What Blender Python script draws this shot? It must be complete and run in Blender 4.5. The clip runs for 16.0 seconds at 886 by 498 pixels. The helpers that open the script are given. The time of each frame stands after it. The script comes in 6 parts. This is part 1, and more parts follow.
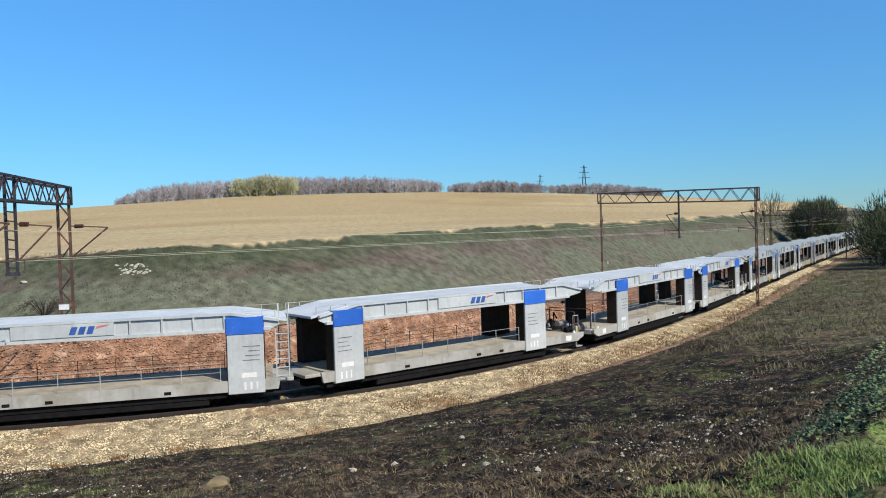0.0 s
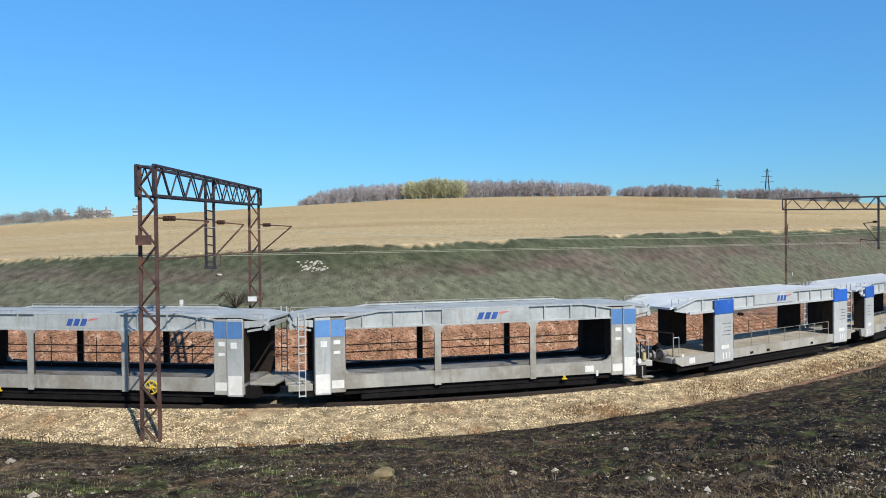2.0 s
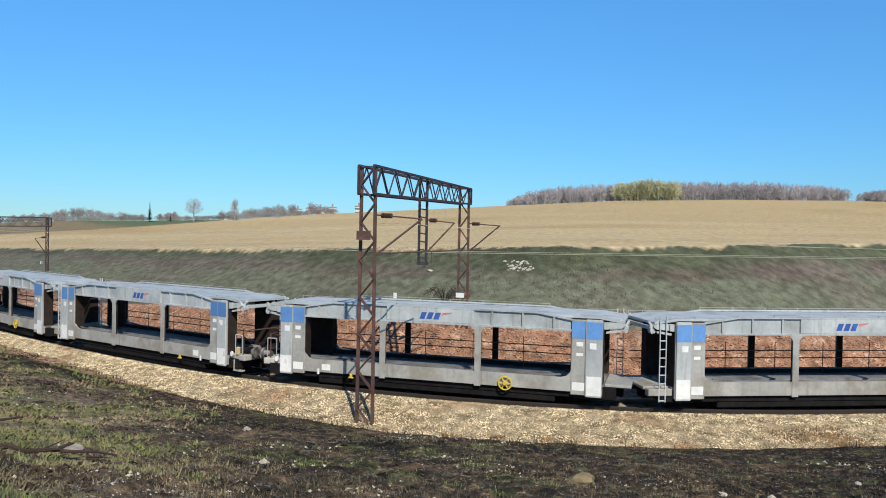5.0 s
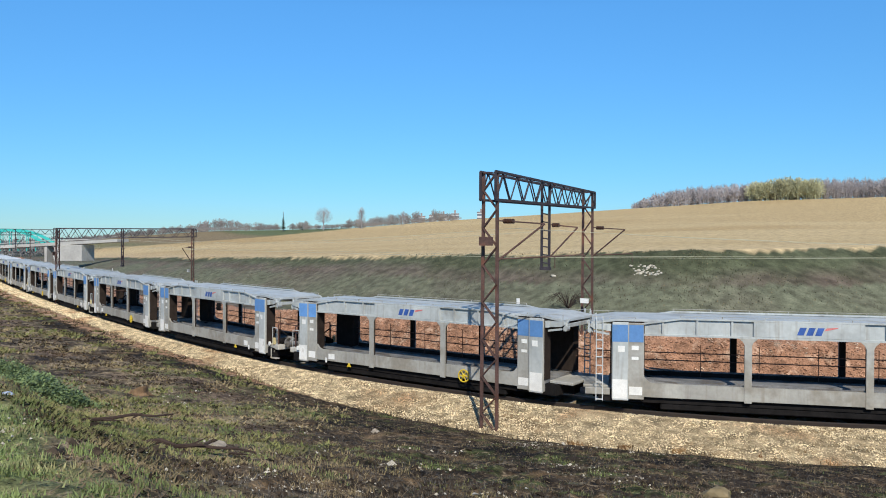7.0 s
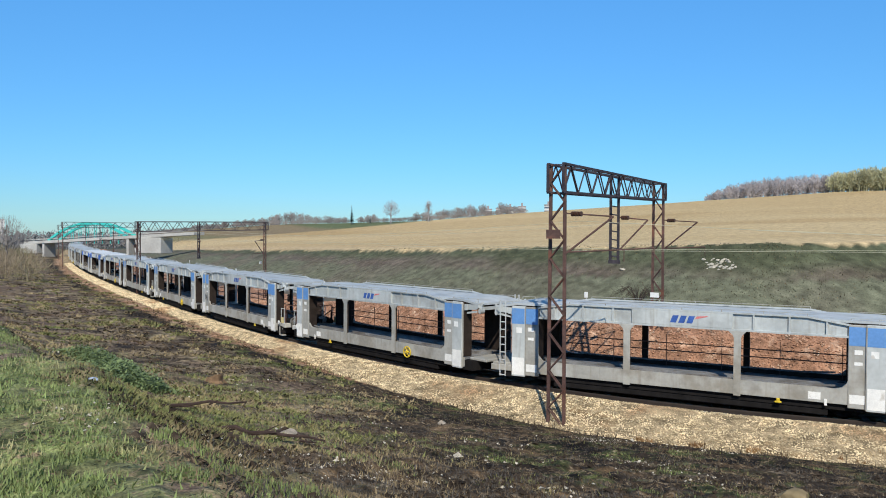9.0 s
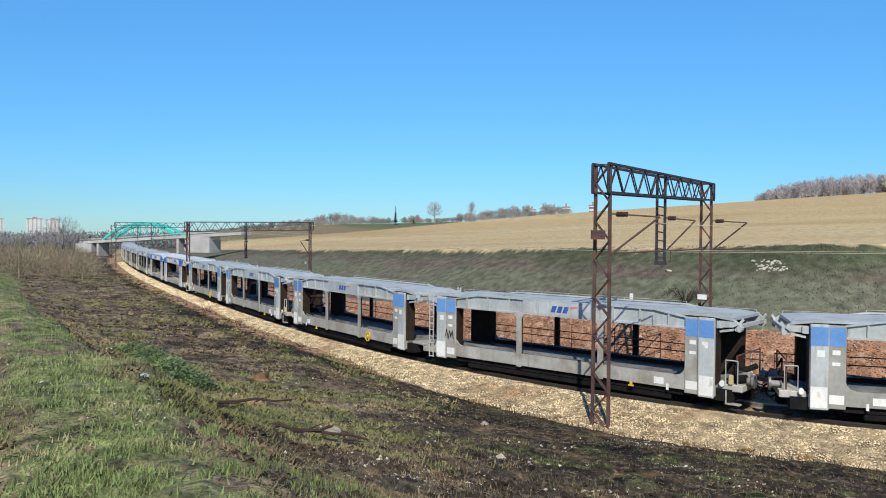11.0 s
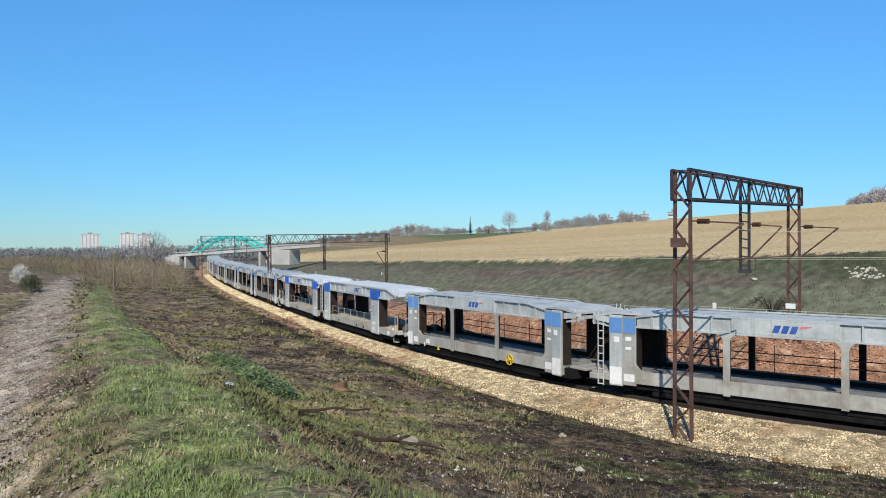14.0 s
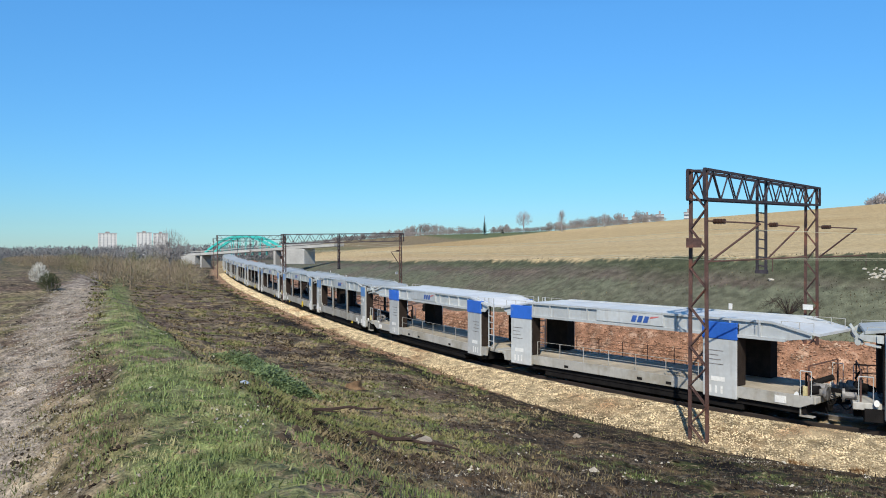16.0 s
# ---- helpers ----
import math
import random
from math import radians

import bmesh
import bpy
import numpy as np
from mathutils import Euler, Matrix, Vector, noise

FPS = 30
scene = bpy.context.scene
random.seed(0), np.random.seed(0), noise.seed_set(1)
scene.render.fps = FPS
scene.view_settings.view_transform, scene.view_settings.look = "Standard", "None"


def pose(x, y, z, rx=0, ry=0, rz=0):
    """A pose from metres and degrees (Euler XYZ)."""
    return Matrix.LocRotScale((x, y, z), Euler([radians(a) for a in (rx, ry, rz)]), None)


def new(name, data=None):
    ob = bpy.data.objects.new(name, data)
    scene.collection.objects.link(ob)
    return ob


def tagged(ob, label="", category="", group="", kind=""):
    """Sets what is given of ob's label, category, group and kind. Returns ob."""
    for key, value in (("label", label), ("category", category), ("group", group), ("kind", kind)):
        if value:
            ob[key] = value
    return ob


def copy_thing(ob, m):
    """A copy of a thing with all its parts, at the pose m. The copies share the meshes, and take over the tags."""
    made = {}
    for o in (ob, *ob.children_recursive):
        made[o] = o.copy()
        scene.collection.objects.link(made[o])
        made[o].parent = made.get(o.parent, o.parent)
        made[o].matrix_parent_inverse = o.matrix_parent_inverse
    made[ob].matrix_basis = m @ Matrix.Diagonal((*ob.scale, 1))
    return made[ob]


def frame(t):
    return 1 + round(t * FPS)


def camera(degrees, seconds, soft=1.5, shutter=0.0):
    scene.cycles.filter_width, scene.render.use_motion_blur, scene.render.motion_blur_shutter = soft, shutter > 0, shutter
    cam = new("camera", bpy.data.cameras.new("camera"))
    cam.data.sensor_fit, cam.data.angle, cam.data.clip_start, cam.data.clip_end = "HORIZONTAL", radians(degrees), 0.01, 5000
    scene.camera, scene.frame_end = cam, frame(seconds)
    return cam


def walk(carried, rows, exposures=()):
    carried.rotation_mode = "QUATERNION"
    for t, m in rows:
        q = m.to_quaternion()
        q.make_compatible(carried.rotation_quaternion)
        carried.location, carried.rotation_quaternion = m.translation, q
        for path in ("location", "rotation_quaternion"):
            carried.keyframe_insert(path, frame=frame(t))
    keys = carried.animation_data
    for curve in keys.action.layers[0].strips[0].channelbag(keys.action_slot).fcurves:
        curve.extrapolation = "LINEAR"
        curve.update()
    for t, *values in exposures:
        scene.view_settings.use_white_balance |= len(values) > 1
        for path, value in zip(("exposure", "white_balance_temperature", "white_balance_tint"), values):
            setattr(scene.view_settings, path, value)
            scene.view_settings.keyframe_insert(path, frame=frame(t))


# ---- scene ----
EYE = 5.55
cam = camera(61.8, 16.0, soft=1.0)
# seconds, yaw, pitch, roll of a camera that is turned by hand on one spot
TURNS = [
    (0.0, -0.01, -1.27, 1.76),
    (0.5, 4.85, -1.32, 1.68),
    (1.0, 7.91, -1.26, 1.55),
    (1.5, 10.49, -1.04, 1.40),
    (2.0, 12.77, -0.75, 0.58),
    (2.5, 14.63, -0.80, 0.21),
    (3.0, 16.91, -0.93, -0.06),
    (3.5, 18.96, -1.01, -0.23),
    (4.0, 21.00, -0.82, -0.48),
    (4.5, 24.89, -0.77, -0.99),
    (5.0, 28.67, -0.77, -1.12),
    (7.5, 39.35, -0.77, -0.33),
    (8.0, 40.40, -1.21, -0.44),
    (8.5, 41.91, -0.95, -0.43),
    (9.0, 43.27, -1.04, -0.36),
    (11.5, 47.91, -0.98, -0.39),
    (12.0, 49.46, -0.98, -0.22),
    (12.5, 50.33, -0.87, -0.13),
    (13.0, 50.86, -0.42, -0.23),
    (13.5, 51.42, -0.20, -0.13),
    (14.0, 52.42, -0.26, 0.21),
    (14.5, 52.66, -0.35, 0.11),
    (15.0, 52.82, -0.29, 0.31),
    (15.5, 53.11, -0.25, 0.13),
    (16.0, 53.52, -0.28, 0.08),
]
walk(cam, [(t, pose(0, 0, EYE, 90 + p, r, y)) for t, y, p, r in TURNS])

# ---- light ----
SUN_TO = 43.0      # compass of the light's travel, from +y towards -x
SUN_UP = 43.0
world = bpy.data.worlds.new("world")
scene.world = world
world.use_nodes = True
wn = world.node_tree.nodes
sky = wn.new("ShaderNodeTexSky")
sky.sky_type = "NISHITA"
sky.sun_disc = False
sky.sun_elevation = radians(SUN_UP)
sky.sun_rotation = radians(180 - SUN_TO)
sky.air_density, sky.dust_density, sky.ozone_density = 1.0, 0.0, 5.0
tint = wn.new("ShaderNodeMix")
tint.data_type, tint.blend_type = "RGBA", "MULTIPLY"
tint.inputs[0].default_value, tint.inputs[7].default_value = 1.0, (0.495, 0.905, 1.05, 1)
world.node_tree.links.new(sky.outputs[0], tint.inputs[6])
vivid = wn.new("ShaderNodeHueSaturation")
vivid.inputs["Saturation"].default_value, vivid.inputs["Hue"].default_value = 1.02, 0.504
world.node_tree.links.new(tint.outputs[2], vivid.inputs["Color"])
place = wn.new("ShaderNodeTexCoord")
apart = wn.new("ShaderNodeSeparateXYZ")
world.node_tree.links.new(place.outputs["Generated"], apart.inputs[0])
deep = wn.new("ShaderNodeValToRGB")      # clear spring air: an even blue above the horizon, deeper overhead
deep.color_ramp.elements[0].position, deep.color_ramp.elements[0].color = 0.0, (0.56, 0.475, 0.54, 1)
deep.color_ramp.elements[1].position, deep.color_ramp.elements[1].color = 1.0, (0.42, 0.42, 0.42, 1)
for at, v in ((0.10, (0.67, 0.64, 0.67)), (0.30, (0.92, 0.92, 0.92)), (0.55, (0.75, 0.75, 0.75))):
    deep.color_ramp.elements.new(at).color = (*v, 1)
world.node_tree.links.new(apart.outputs[2], deep.inputs[0])
even = wn.new("ShaderNodeVectorMath")
even.operation = "MULTIPLY"
world.node_tree.links.new(vivid.outputs[0], even.inputs[0])
world.node_tree.links.new(deep.outputs[0], even.inputs[1])
world.node_tree.links.new(even.outputs[0], wn["Background"].inputs[0])
wn["Background"].inputs[1].default_value = 0.178
sun = new("sun", bpy.data.lights.new("sun", "SUN"))
sun.data.energy, sun.data.angle, sun.data.color = 5.0, radians(0.53), (1.0, 0.93, 0.80)
a, e = radians(SUN_TO), radians(SUN_UP)
SUN_WAY = Vector((-math.sin(a) * math.cos(e), math.cos(a) * math.cos(e), -math.sin(e)))
sun.matrix_world = Matrix.Translation((20, -40, 60)) @ SUN_WAY.to_track_quat("-Z", "Y").to_matrix().to_4x4()
scene.view_settings.exposure = 0.0

# ---- materials ----
def material(name, color, rough=0.7, metal=0.0, vary=0.25, scale=3.0, bump=0.0, bump_scale=40.0, second=None, mask_scale=1.2, mask_at=0.55, per_object=0.0, attribute="", streak=None):
    """Paint, metal, soil: a base colour that varies at two scales, patches of a second colour, and fine relief."""
    m = bpy.data.materials.new(name)
    m.use_nodes = True
    n, l = m.node_tree.nodes, m.node_tree.links
    b = n["Principled BSDF"]
    b.inputs["Roughness"].default_value, b.inputs["Metallic"].default_value = rough, metal
    b.inputs["Specular IOR Level"].default_value = 0.12 if rough > 0.84 else 0.4
    tc = n.new("ShaderNodeTexCoord")

    def noise_node(s, detail=4.0):
        k = n.new("ShaderNodeTexNoise")
        k.inputs["Scale"].default_value, k.inputs["Detail"].default_value = s, detail
        l.new(tc.outputs["Object"], k.inputs["Vector"])
        return k.outputs["Fac"]

    def ramp(fac, lo, hi, to_lo, to_hi):
        k = n.new("ShaderNodeMapRange")
        for i, v in enumerate((lo, hi, to_lo, to_hi)):
            k.inputs[i + 1].default_value = v
        l.new(fac, k.inputs[0])
        return k.outputs[0]

    def mix(kind, fac, c1, c2):
        k = n.new("ShaderNodeMix")
        k.data_type, k.blend_type = "RGBA", kind
        for v, i in ((fac, 0), (c1, 6), (c2, 7)):
            if isinstance(v, (int, float)):
                k.inputs[i].default_value = v
            elif isinstance(v, tuple):
                k.inputs[i].default_value = (*v, 1)
            else:
                l.new(v, k.inputs[i])
        return k.outputs[2]

    base = color
    if attribute:
        k = n.new("ShaderNodeAttribute")
        k.attribute_name = attribute
        base = k.outputs["Color"]
    if second:
        base = mix("MIX", ramp(noise_node(mask_scale, 6), mask_at, mask_at + 0.12, 0, 1), base, second)
    if streak:
        k = n.new("ShaderNodeMapping")
        k.inputs["Scale"].default_value = (7, 7, 0.55)
        l.new(tc.outputs["Object"], k.inputs["Vector"])
        run = noise_node(1.0, 5)
        l.new(k.outputs[0], run.node.inputs["Vector"])
        base = mix("MIX", ramp(run, 0.53, 0.78, 0, 0.75), base, streak)
    grey = n.new("ShaderNodeCombineColor")
    big, small = noise_node(scale, 5), noise_node(scale * 9, 3)
    add = n.new("ShaderNodeMath")
    l.new(ramp(big, 0.3, 0.7, 1 - vary, 1 + vary), add.inputs[0])
    l.new(ramp(small, 0.3, 0.7, 1 - vary * 0.6, 1 + vary * 0.6), add.inputs[1])
    add.operation = "MULTIPLY"
    out = add.outputs[0]
    if per_object:
        info = n.new("ShaderNodeObjectInfo")
        k = n.new("ShaderNodeMath")
        k.operation = "MULTIPLY"
        l.new(out, k.inputs[0])
        l.new(ramp(info.outputs["Random"], 0, 1, 1 - per_object, 1 + per_object), k.inputs[1])
        out = k.outputs[0]
    for i in range(3):
        l.new(out, grey.inputs[i])
    l.new(mix("MULTIPLY", 1.0, base, grey.outputs[0]), b.inputs["Base Color"])
    l.new(ramp(big, 0.3, 0.7, max(rough - 0.08, 0.05), min(rough + 0.1, 1)), b.inputs["Roughness"])
    if bump:
        k = n.new("ShaderNodeBump")
        k.inputs["Strength"].default_value, k.inputs["Distance"].default_value = bump, 0.6 / bump_scale
        l.new(noise_node(bump_scale, 6), k.inputs["Height"])
        l.new(k.outputs[0], b.inputs["Normal"])
    return m


GREY = material("wagon_grey_paint", (0.43, 0.42, 0.385), 0.5, 0.0, 0.12, 0.9, 0.05, 30, (0.30, 0.28, 0.23), 0.8, 0.52, 0.08, streak=(0.33, 0.30, 0.25))
PALE = material("wagon_pale_paint", (0.48, 0.50, 0.50), 0.45, 0.0, 0.10, 0.7, 0.05, 30, (0.46, 0.47, 0.46), 0.9, 0.55, 0.08, streak=(0.40, 0.39, 0.36))
DULLPALE = material("weathered_pale_paint", (0.42, 0.445, 0.44), 0.5, 0.0, 0.13, 0.7, 0.05, 30, (0.32, 0.33, 0.32), 0.9, 0.54, 0.08, streak=(0.27, 0.255, 0.225))
DULLGREY = material("weathered_grey_paint", (0.36, 0.355, 0.325), 0.55, 0.0, 0.15, 0.9, 0.05, 30, (0.25, 0.235, 0.20), 0.8, 0.52, 0.08, streak=(0.24, 0.215, 0.175))
DULLDECK = material("weathered_deck_plate", (0.40, 0.425, 0.43), 0.5, 0.0, 0.14, 0.8, 0.05, 30, (0.30, 0.31, 0.31), 0.9, 0.55, 0.06)
# lighter than PALE: the sun's brightness on deck tops put into the colour
DECKTOP = material("sunlit_deck_plate", (0.60, 0.62, 0.625), 0.45, 0.0, 0.10, 0.8, 0.05, 30, (0.52, 0.53, 0.53), 0.9, 0.56, 0.06)
SWOOSH = material("faded_red_paint", (0.55, 0.17, 0.16), 0.6, 0, 0.2, 5)
# near-side rails: rust, darkened further with the shade under the wagons
RAILSIDE = material("rusty_shaded_rail", (0.03, 0.022, 0.018), 0.8, 0.0, 0.3, 4, 0.1, 60)
BLUE = material("wagon_blue_paint", (0.03, 0.13, 0.52), 0.4, 0.0, 0.10, 1.5, 0.03, 30, (0.10, 0.20, 0.5), 2.0, 0.6, 0.15)
FADED = material("faded_blue_paint", (0.11, 0.25, 0.51), 0.5, 0.0, 0.12, 1.5, 0.03, 30, (0.16, 0.28, 0.48), 2.0, 0.6, 0.2)
WHITE = material("white_stencil_paint", (0.75, 0.75, 0.72), 0.6, 0.0, 0.12, 3, 0, 30, (0.5, 0.48, 0.44), 3, 0.6)
LOGO = material("logo_blue", (0.04, 0.10, 0.33), 0.5, 0, 0.2, 4)
DECK = material("dirty_deck_steel", (0.17, 0.17, 0.17), 0.75, 0.0, 0.3, 1.2, 0.1, 40, (0.11, 0.10, 0.09), 0.9, 0.5, 0.1)
TANDECK = material("dusty_deck", (0.40, 0.35, 0.27), 0.8, 0.0, 0.2, 1.2, 0.1, 40, (0.30, 0.27, 0.22), 0.9, 0.5, 0.1)
# near-black: grime, plus the shade under the wagons put into the colour
DARK = material("near_black_grime_shade", (0.013, 0.012, 0.012), 0.9, 0.0, 0.4, 4, 0.1, 60)
STEEL = material("rail_steel", (0.30, 0.27, 0.24), 0.4, 0.7, 0.2, 5)
RUST = material("rusty_mast_steel", (0.095, 0.052, 0.043), 0.8, 0.0, 0.35, 2.0, 0.1, 60, (0.17, 0.07, 0.045), 1.3, 0.55)
RUSTDARK = material("dark_truss_steel", (0.04, 0.033, 0.04), 0.75, 0.0, 0.35, 2.0, 0.1, 60, (0.08, 0.045, 0.04), 1.5, 0.6)
YELLOW = material("yellow_paint", (0.62, 0.45, 0.03), 0.5, 0, 0.15, 5)
# pale cream: the wires' sunlit brightness put into the colour
WIRE = material("sunlit_copper_wire", (0.50, 0.49, 0.36), 0.5, 0.0, 0.1, 5)
CERAMIC = material("insulator_brown", (0.06, 0.03, 0.02), 0.3, 0, 0.2, 5)
# darker than STONES: shade in the gaps between stones put into the bed
BALLAST = material("shaded_gap_ballast", (0.30, 0.235, 0.145), 0.95, 0, 0.5, 2.0, 1.0, 12, (0.22, 0.15, 0.08), 0.3, 0.56)
BALLAST2 = material("rusty_ballast", (0.28, 0.155, 0.10), 0.95, 0, 0.5, 2.2, 1.0, 9, (0.42, 0.28, 0.20), 1.6, 0.55)
RUSTSTONE = material("rusty_stone", (0.33, 0.19, 0.125), 0.95, 0, 0.55, 1.8, 0.3, 30, (0.48, 0.36, 0.27), 1.5, 0.55)
STONES = material("ballast_stone", (0.60, 0.49, 0.315), 0.95, 0, 0.6, 2.5, 0.3, 40, (0.40, 0.26, 0.15), 0.35, 0.56)
SLEEPER = material("concrete_sleeper", (0.30, 0.28, 0.25), 0.9, 0, 0.2, 4, 0.3, 60)
GROUND = material("ground_cover", (0.1, 0.1, 0.1), 0.97, 0, 0.75, 3.5, 1.0, 6, (0.19, 0.145, 0.095), 7.0, 0.57, attribute="cover")
FARGROUND = material("bank_and_field_cover", (0.1, 0.1, 0.1), 0.97, 0, 0.40, 1.3, 0.5, 5, attribute="cover")
FRESH = material("fresh_grass", (0.165, 0.235, 0.07), 0.7, 0, 0.35, 1.2, 0, 30, (0.20, 0.24, 0.07), 0.8, 0.55)
GRASS = material("green_grass", (0.17, 0.215, 0.075), 0.8, 0, 0.4, 1.4, 0, 30, (0.26, 0.245, 0.12), 0.8, 0.52)
BANKGRASS = material("bank_grass", (0.10, 0.105, 0.068), 0.9, 0, 0.3, 0.2, 0, 30, (0.13, 0.12, 0.07), 0.15, 0.5)
# wagon inner sides: dirt and backlit shade put into one near-black colour
GRIMESHADE = material("grimy_shaded_inner_steel", (0.03, 0.022, 0.018), 0.85, 0, 0.3, 3)
OLIVE = material("olive_moss", (0.16, 0.165, 0.065), 0.9, 0, 0.35, 1.5, 0, 30, (0.21, 0.175, 0.085), 1.0, 0.5)
DRY = material("dry_grass", (0.24, 0.19, 0.11), 0.9, 0, 0.35, 0.5, 0, 30, (0.12, 0.14, 0.05), 0.3, 0.5)
CHAR = material("charred_stalks", (0.045, 0.034, 0.024), 0.9, 0, 0.4, 0.8, 0, 30, (0.14, 0.095, 0.055), 0.5, 0.52)
WEED = material("dead_weeds", (0.25, 0.15, 0.07), 0.9, 0, 0.4, 0.8, 0, 30, (0.22, 0.12, 0.06), 0.5, 0.5)
HERB = material("broad_leaves", (0.145, 0.20, 0.08), 0.6, 0, 0.3, 1.5, 0, 30)
GREASY = material("dusty_buffer_steel", (0.24, 0.23, 0.22), 0.55, 0.2, 0.3, 5, 0.1, 40, (0.05, 0.045, 0.04), 3, 0.5)
YELLOWED = material("yellowed_cover", (0.50, 0.42, 0.22), 0.7, 0, 0.25, 5)
CHALK = material("pale_limestone", (0.44, 0.405, 0.34), 0.95, 0, 0.25, 4, 0.5, 30)
ROCK = material("grey_stone", (0.30, 0.262, 0.215), 0.95, 0, 0.3, 5, 0.5, 30)
DARKBARK = material("dark_twigs", (0.26, 0.235, 0.22), 0.95, 0, 0.3, 0.05)
BARK = material("bare_twigs", (0.33, 0.305, 0.31), 0.95, 0, 0.3, 0.05)
BUDS = material("spring_buds", (0.46, 0.45, 0.28), 0.9, 0, 0.3, 0.05)
NEEDLE = material("conifer_needles", (0.018, 0.035, 0.02), 0.9, 0, 0.3, 0.3)
DRYSCRUB = material("dry_scrub", (0.25, 0.20, 0.14), 0.95, 0, 0.35, 0.1, 0, 30, (0.20, 0.20, 0.10), 0.06, 0.5)
SCRUB = material("brown_scrub", (0.15, 0.125, 0.075), 0.95, 0, 0.3, 0.3)
OLIVEBUSH = material("olive_bush_twigs", (0.20, 0.19, 0.095), 0.95, 0, 0.35, 0.4)
DARKBUSH = material("dark_green_bush", (0.075, 0.085, 0.045), 0.95, 0, 0.35, 0.3)
BLOSSOM = material("white_blossom", (0.62, 0.60, 0.53), 0.9, 0, 0.3, 2.0)
# mild distance haze put into the grey of the farthest woods
HAZEWOOD = material("hazed_far_wood", (0.20, 0.195, 0.195), 0.95, 0, 0.3, 0.02)
CONCRETE = material("pale_concrete", (0.42, 0.41, 0.385), 0.9, 0, 0.15, 0.3, 0.1, 5)
TEAL = material("teal_arch_paint", (0.05, 0.50, 0.45), 0.5, 0, 0.1, 0.3)
FACADE = material("pale_facade", (0.62, 0.60, 0.57), 0.9, 0, 0.1, 0.1)
GLASSY = material("dark_window", (0.12, 0.14, 0.17), 0.3, 0, 0.2, 0.3)
ROOF = material("grey_roof", (0.30, 0.26, 0.25), 0.9, 0, 0.2, 0.5)
WOOD = material("charred_branch", (0.05, 0.035, 0.03), 0.9, 0, 0.3, 5, 0.3, 50)
STUMPWOOD = material("tawny_stump", (0.17, 0.11, 0.065), 0.9, 0, 0.3, 6, 0.4, 50)
FIBRE = material("blue_litter", (0.35, 0.42, 0.55), 0.5, 0, 0.2, 9)


DIRT = material("clod_earth", (0.036, 0.027, 0.02), 0.97, 0, 0.4, 0.9, 0, 30, (0.085, 0.066, 0.048), 2.5, 0.54)
ASH = material("singed_grass", (0.085, 0.078, 0.07), 0.95, 0, 0.4, 0.9, 0, 30, (0.13, 0.10, 0.07), 0.8, 0.52)
LEESTEM = material("withered_stems", (0.20, 0.17, 0.105), 0.95, 0, 0.4, 0.4, 0, 30, (0.11, 0.115, 0.05), 0.5, 0.48)
STRAW = material("straw_litter", (0.19, 0.145, 0.09), 0.95, 0, 0.4, 0.8, 0, 30, (0.12, 0.085, 0.05), 0.6, 0.5)


# ---- mesh helpers ----
def part(name, bm, mat, parent=None, label="", smooth=False):
    me = bpy.data.meshes.new(name)
    bm.to_mesh(me)
    bm.free()
    me.materials.append(mat)
    if smooth:
        me.polygons.foreach_set("use_smooth", [True] * len(me.polygons))
    ob = new(name, me)
    ob.parent = parent
    return tagged(ob, label)


def raw(name, verts, faces, mat, parent=None, label=""):
    me = bpy.data.meshes.new(name)
    me.from_pydata([tuple(v) for v in verts], [], [tuple(f) for f in faces])
    me.materials.append(mat)
    me.update()
    ob = new(name, me)
    ob.parent = parent
    return tagged(ob, label)


def box(bm, x0, x1, y0, y1, z0, z1, bevel=0.0):
    r = bmesh.ops.create_cube(bm, size=1.0, matrix=Matrix.Translation(((x0 + x1) / 2, (y0 + y1) / 2, (z0 + z1) / 2)) @ Matrix.Diagonal((x1 - x0, y1 - y0, z1 - z0, 1)))
    if bevel:
        es = list({e for v in r["verts"] for e in v.link_edges})
        bmesh.ops.bevel(bm, geom=es, offset=bevel, segments=1, affect="EDGES")
    return bm


def bar(bm, p, q, w, h=None, sides=4):
    p, q = Vector(p), Vector(q)
    d = q - p
    m = Matrix.Translation((p + q) / 2) @ d.to_track_quat("Z", "Y").to_matrix().to_4x4()
    if sides == 4:
        bmesh.ops.create_cube(bm, size=1.0, matrix=m @ Matrix.Diagonal((w, h or w, d.length, 1)))
    else:
        bmesh.ops.create_cone(bm, cap_ends=True, segments=sides, radius1=w / 2, radius2=(h if h is not None else w) / 2, depth=d.length, matrix=m)
    return bm


def prism(bm, outline, y0, y1):
    """A plate: an outline in x and z, drawn out from y0 to y1."""
    a = [bm.verts.new((x, y0, z)) for x, z in outline]
    b = [bm.verts.new((x, y1, z)) for x, z in outline]
    bm.faces.new(a)
    bm.faces.new(b[::-1])
    for i in range(len(a)):
        j = (i + 1) % len(a)
        bm.faces.new((a[j], a[i], b[i], b[j]))
    bmesh.ops.recalc_face_normals(bm, faces=bm.faces)
    return bm


def polar(az, r, z=0.0):
    return Vector((-r * math.sin(radians(az)), r * math.cos(radians(az)), z))


# ---- the railway line in plan: heading along its length ----
RAIL = -0.31           # level of the rail heads
STEP = 0.5
LINE_S = np.arange(-520, 560, STEP)
LINE_H = np.radians(22.203 + 4.913 * np.clip(LINE_S + 50, -150, 0) / 100 - 2.138 * np.clip(LINE_S - 40, 0, 150) / 100 + 35.783 * np.tanh((LINE_S - 0.526) / 20.03))
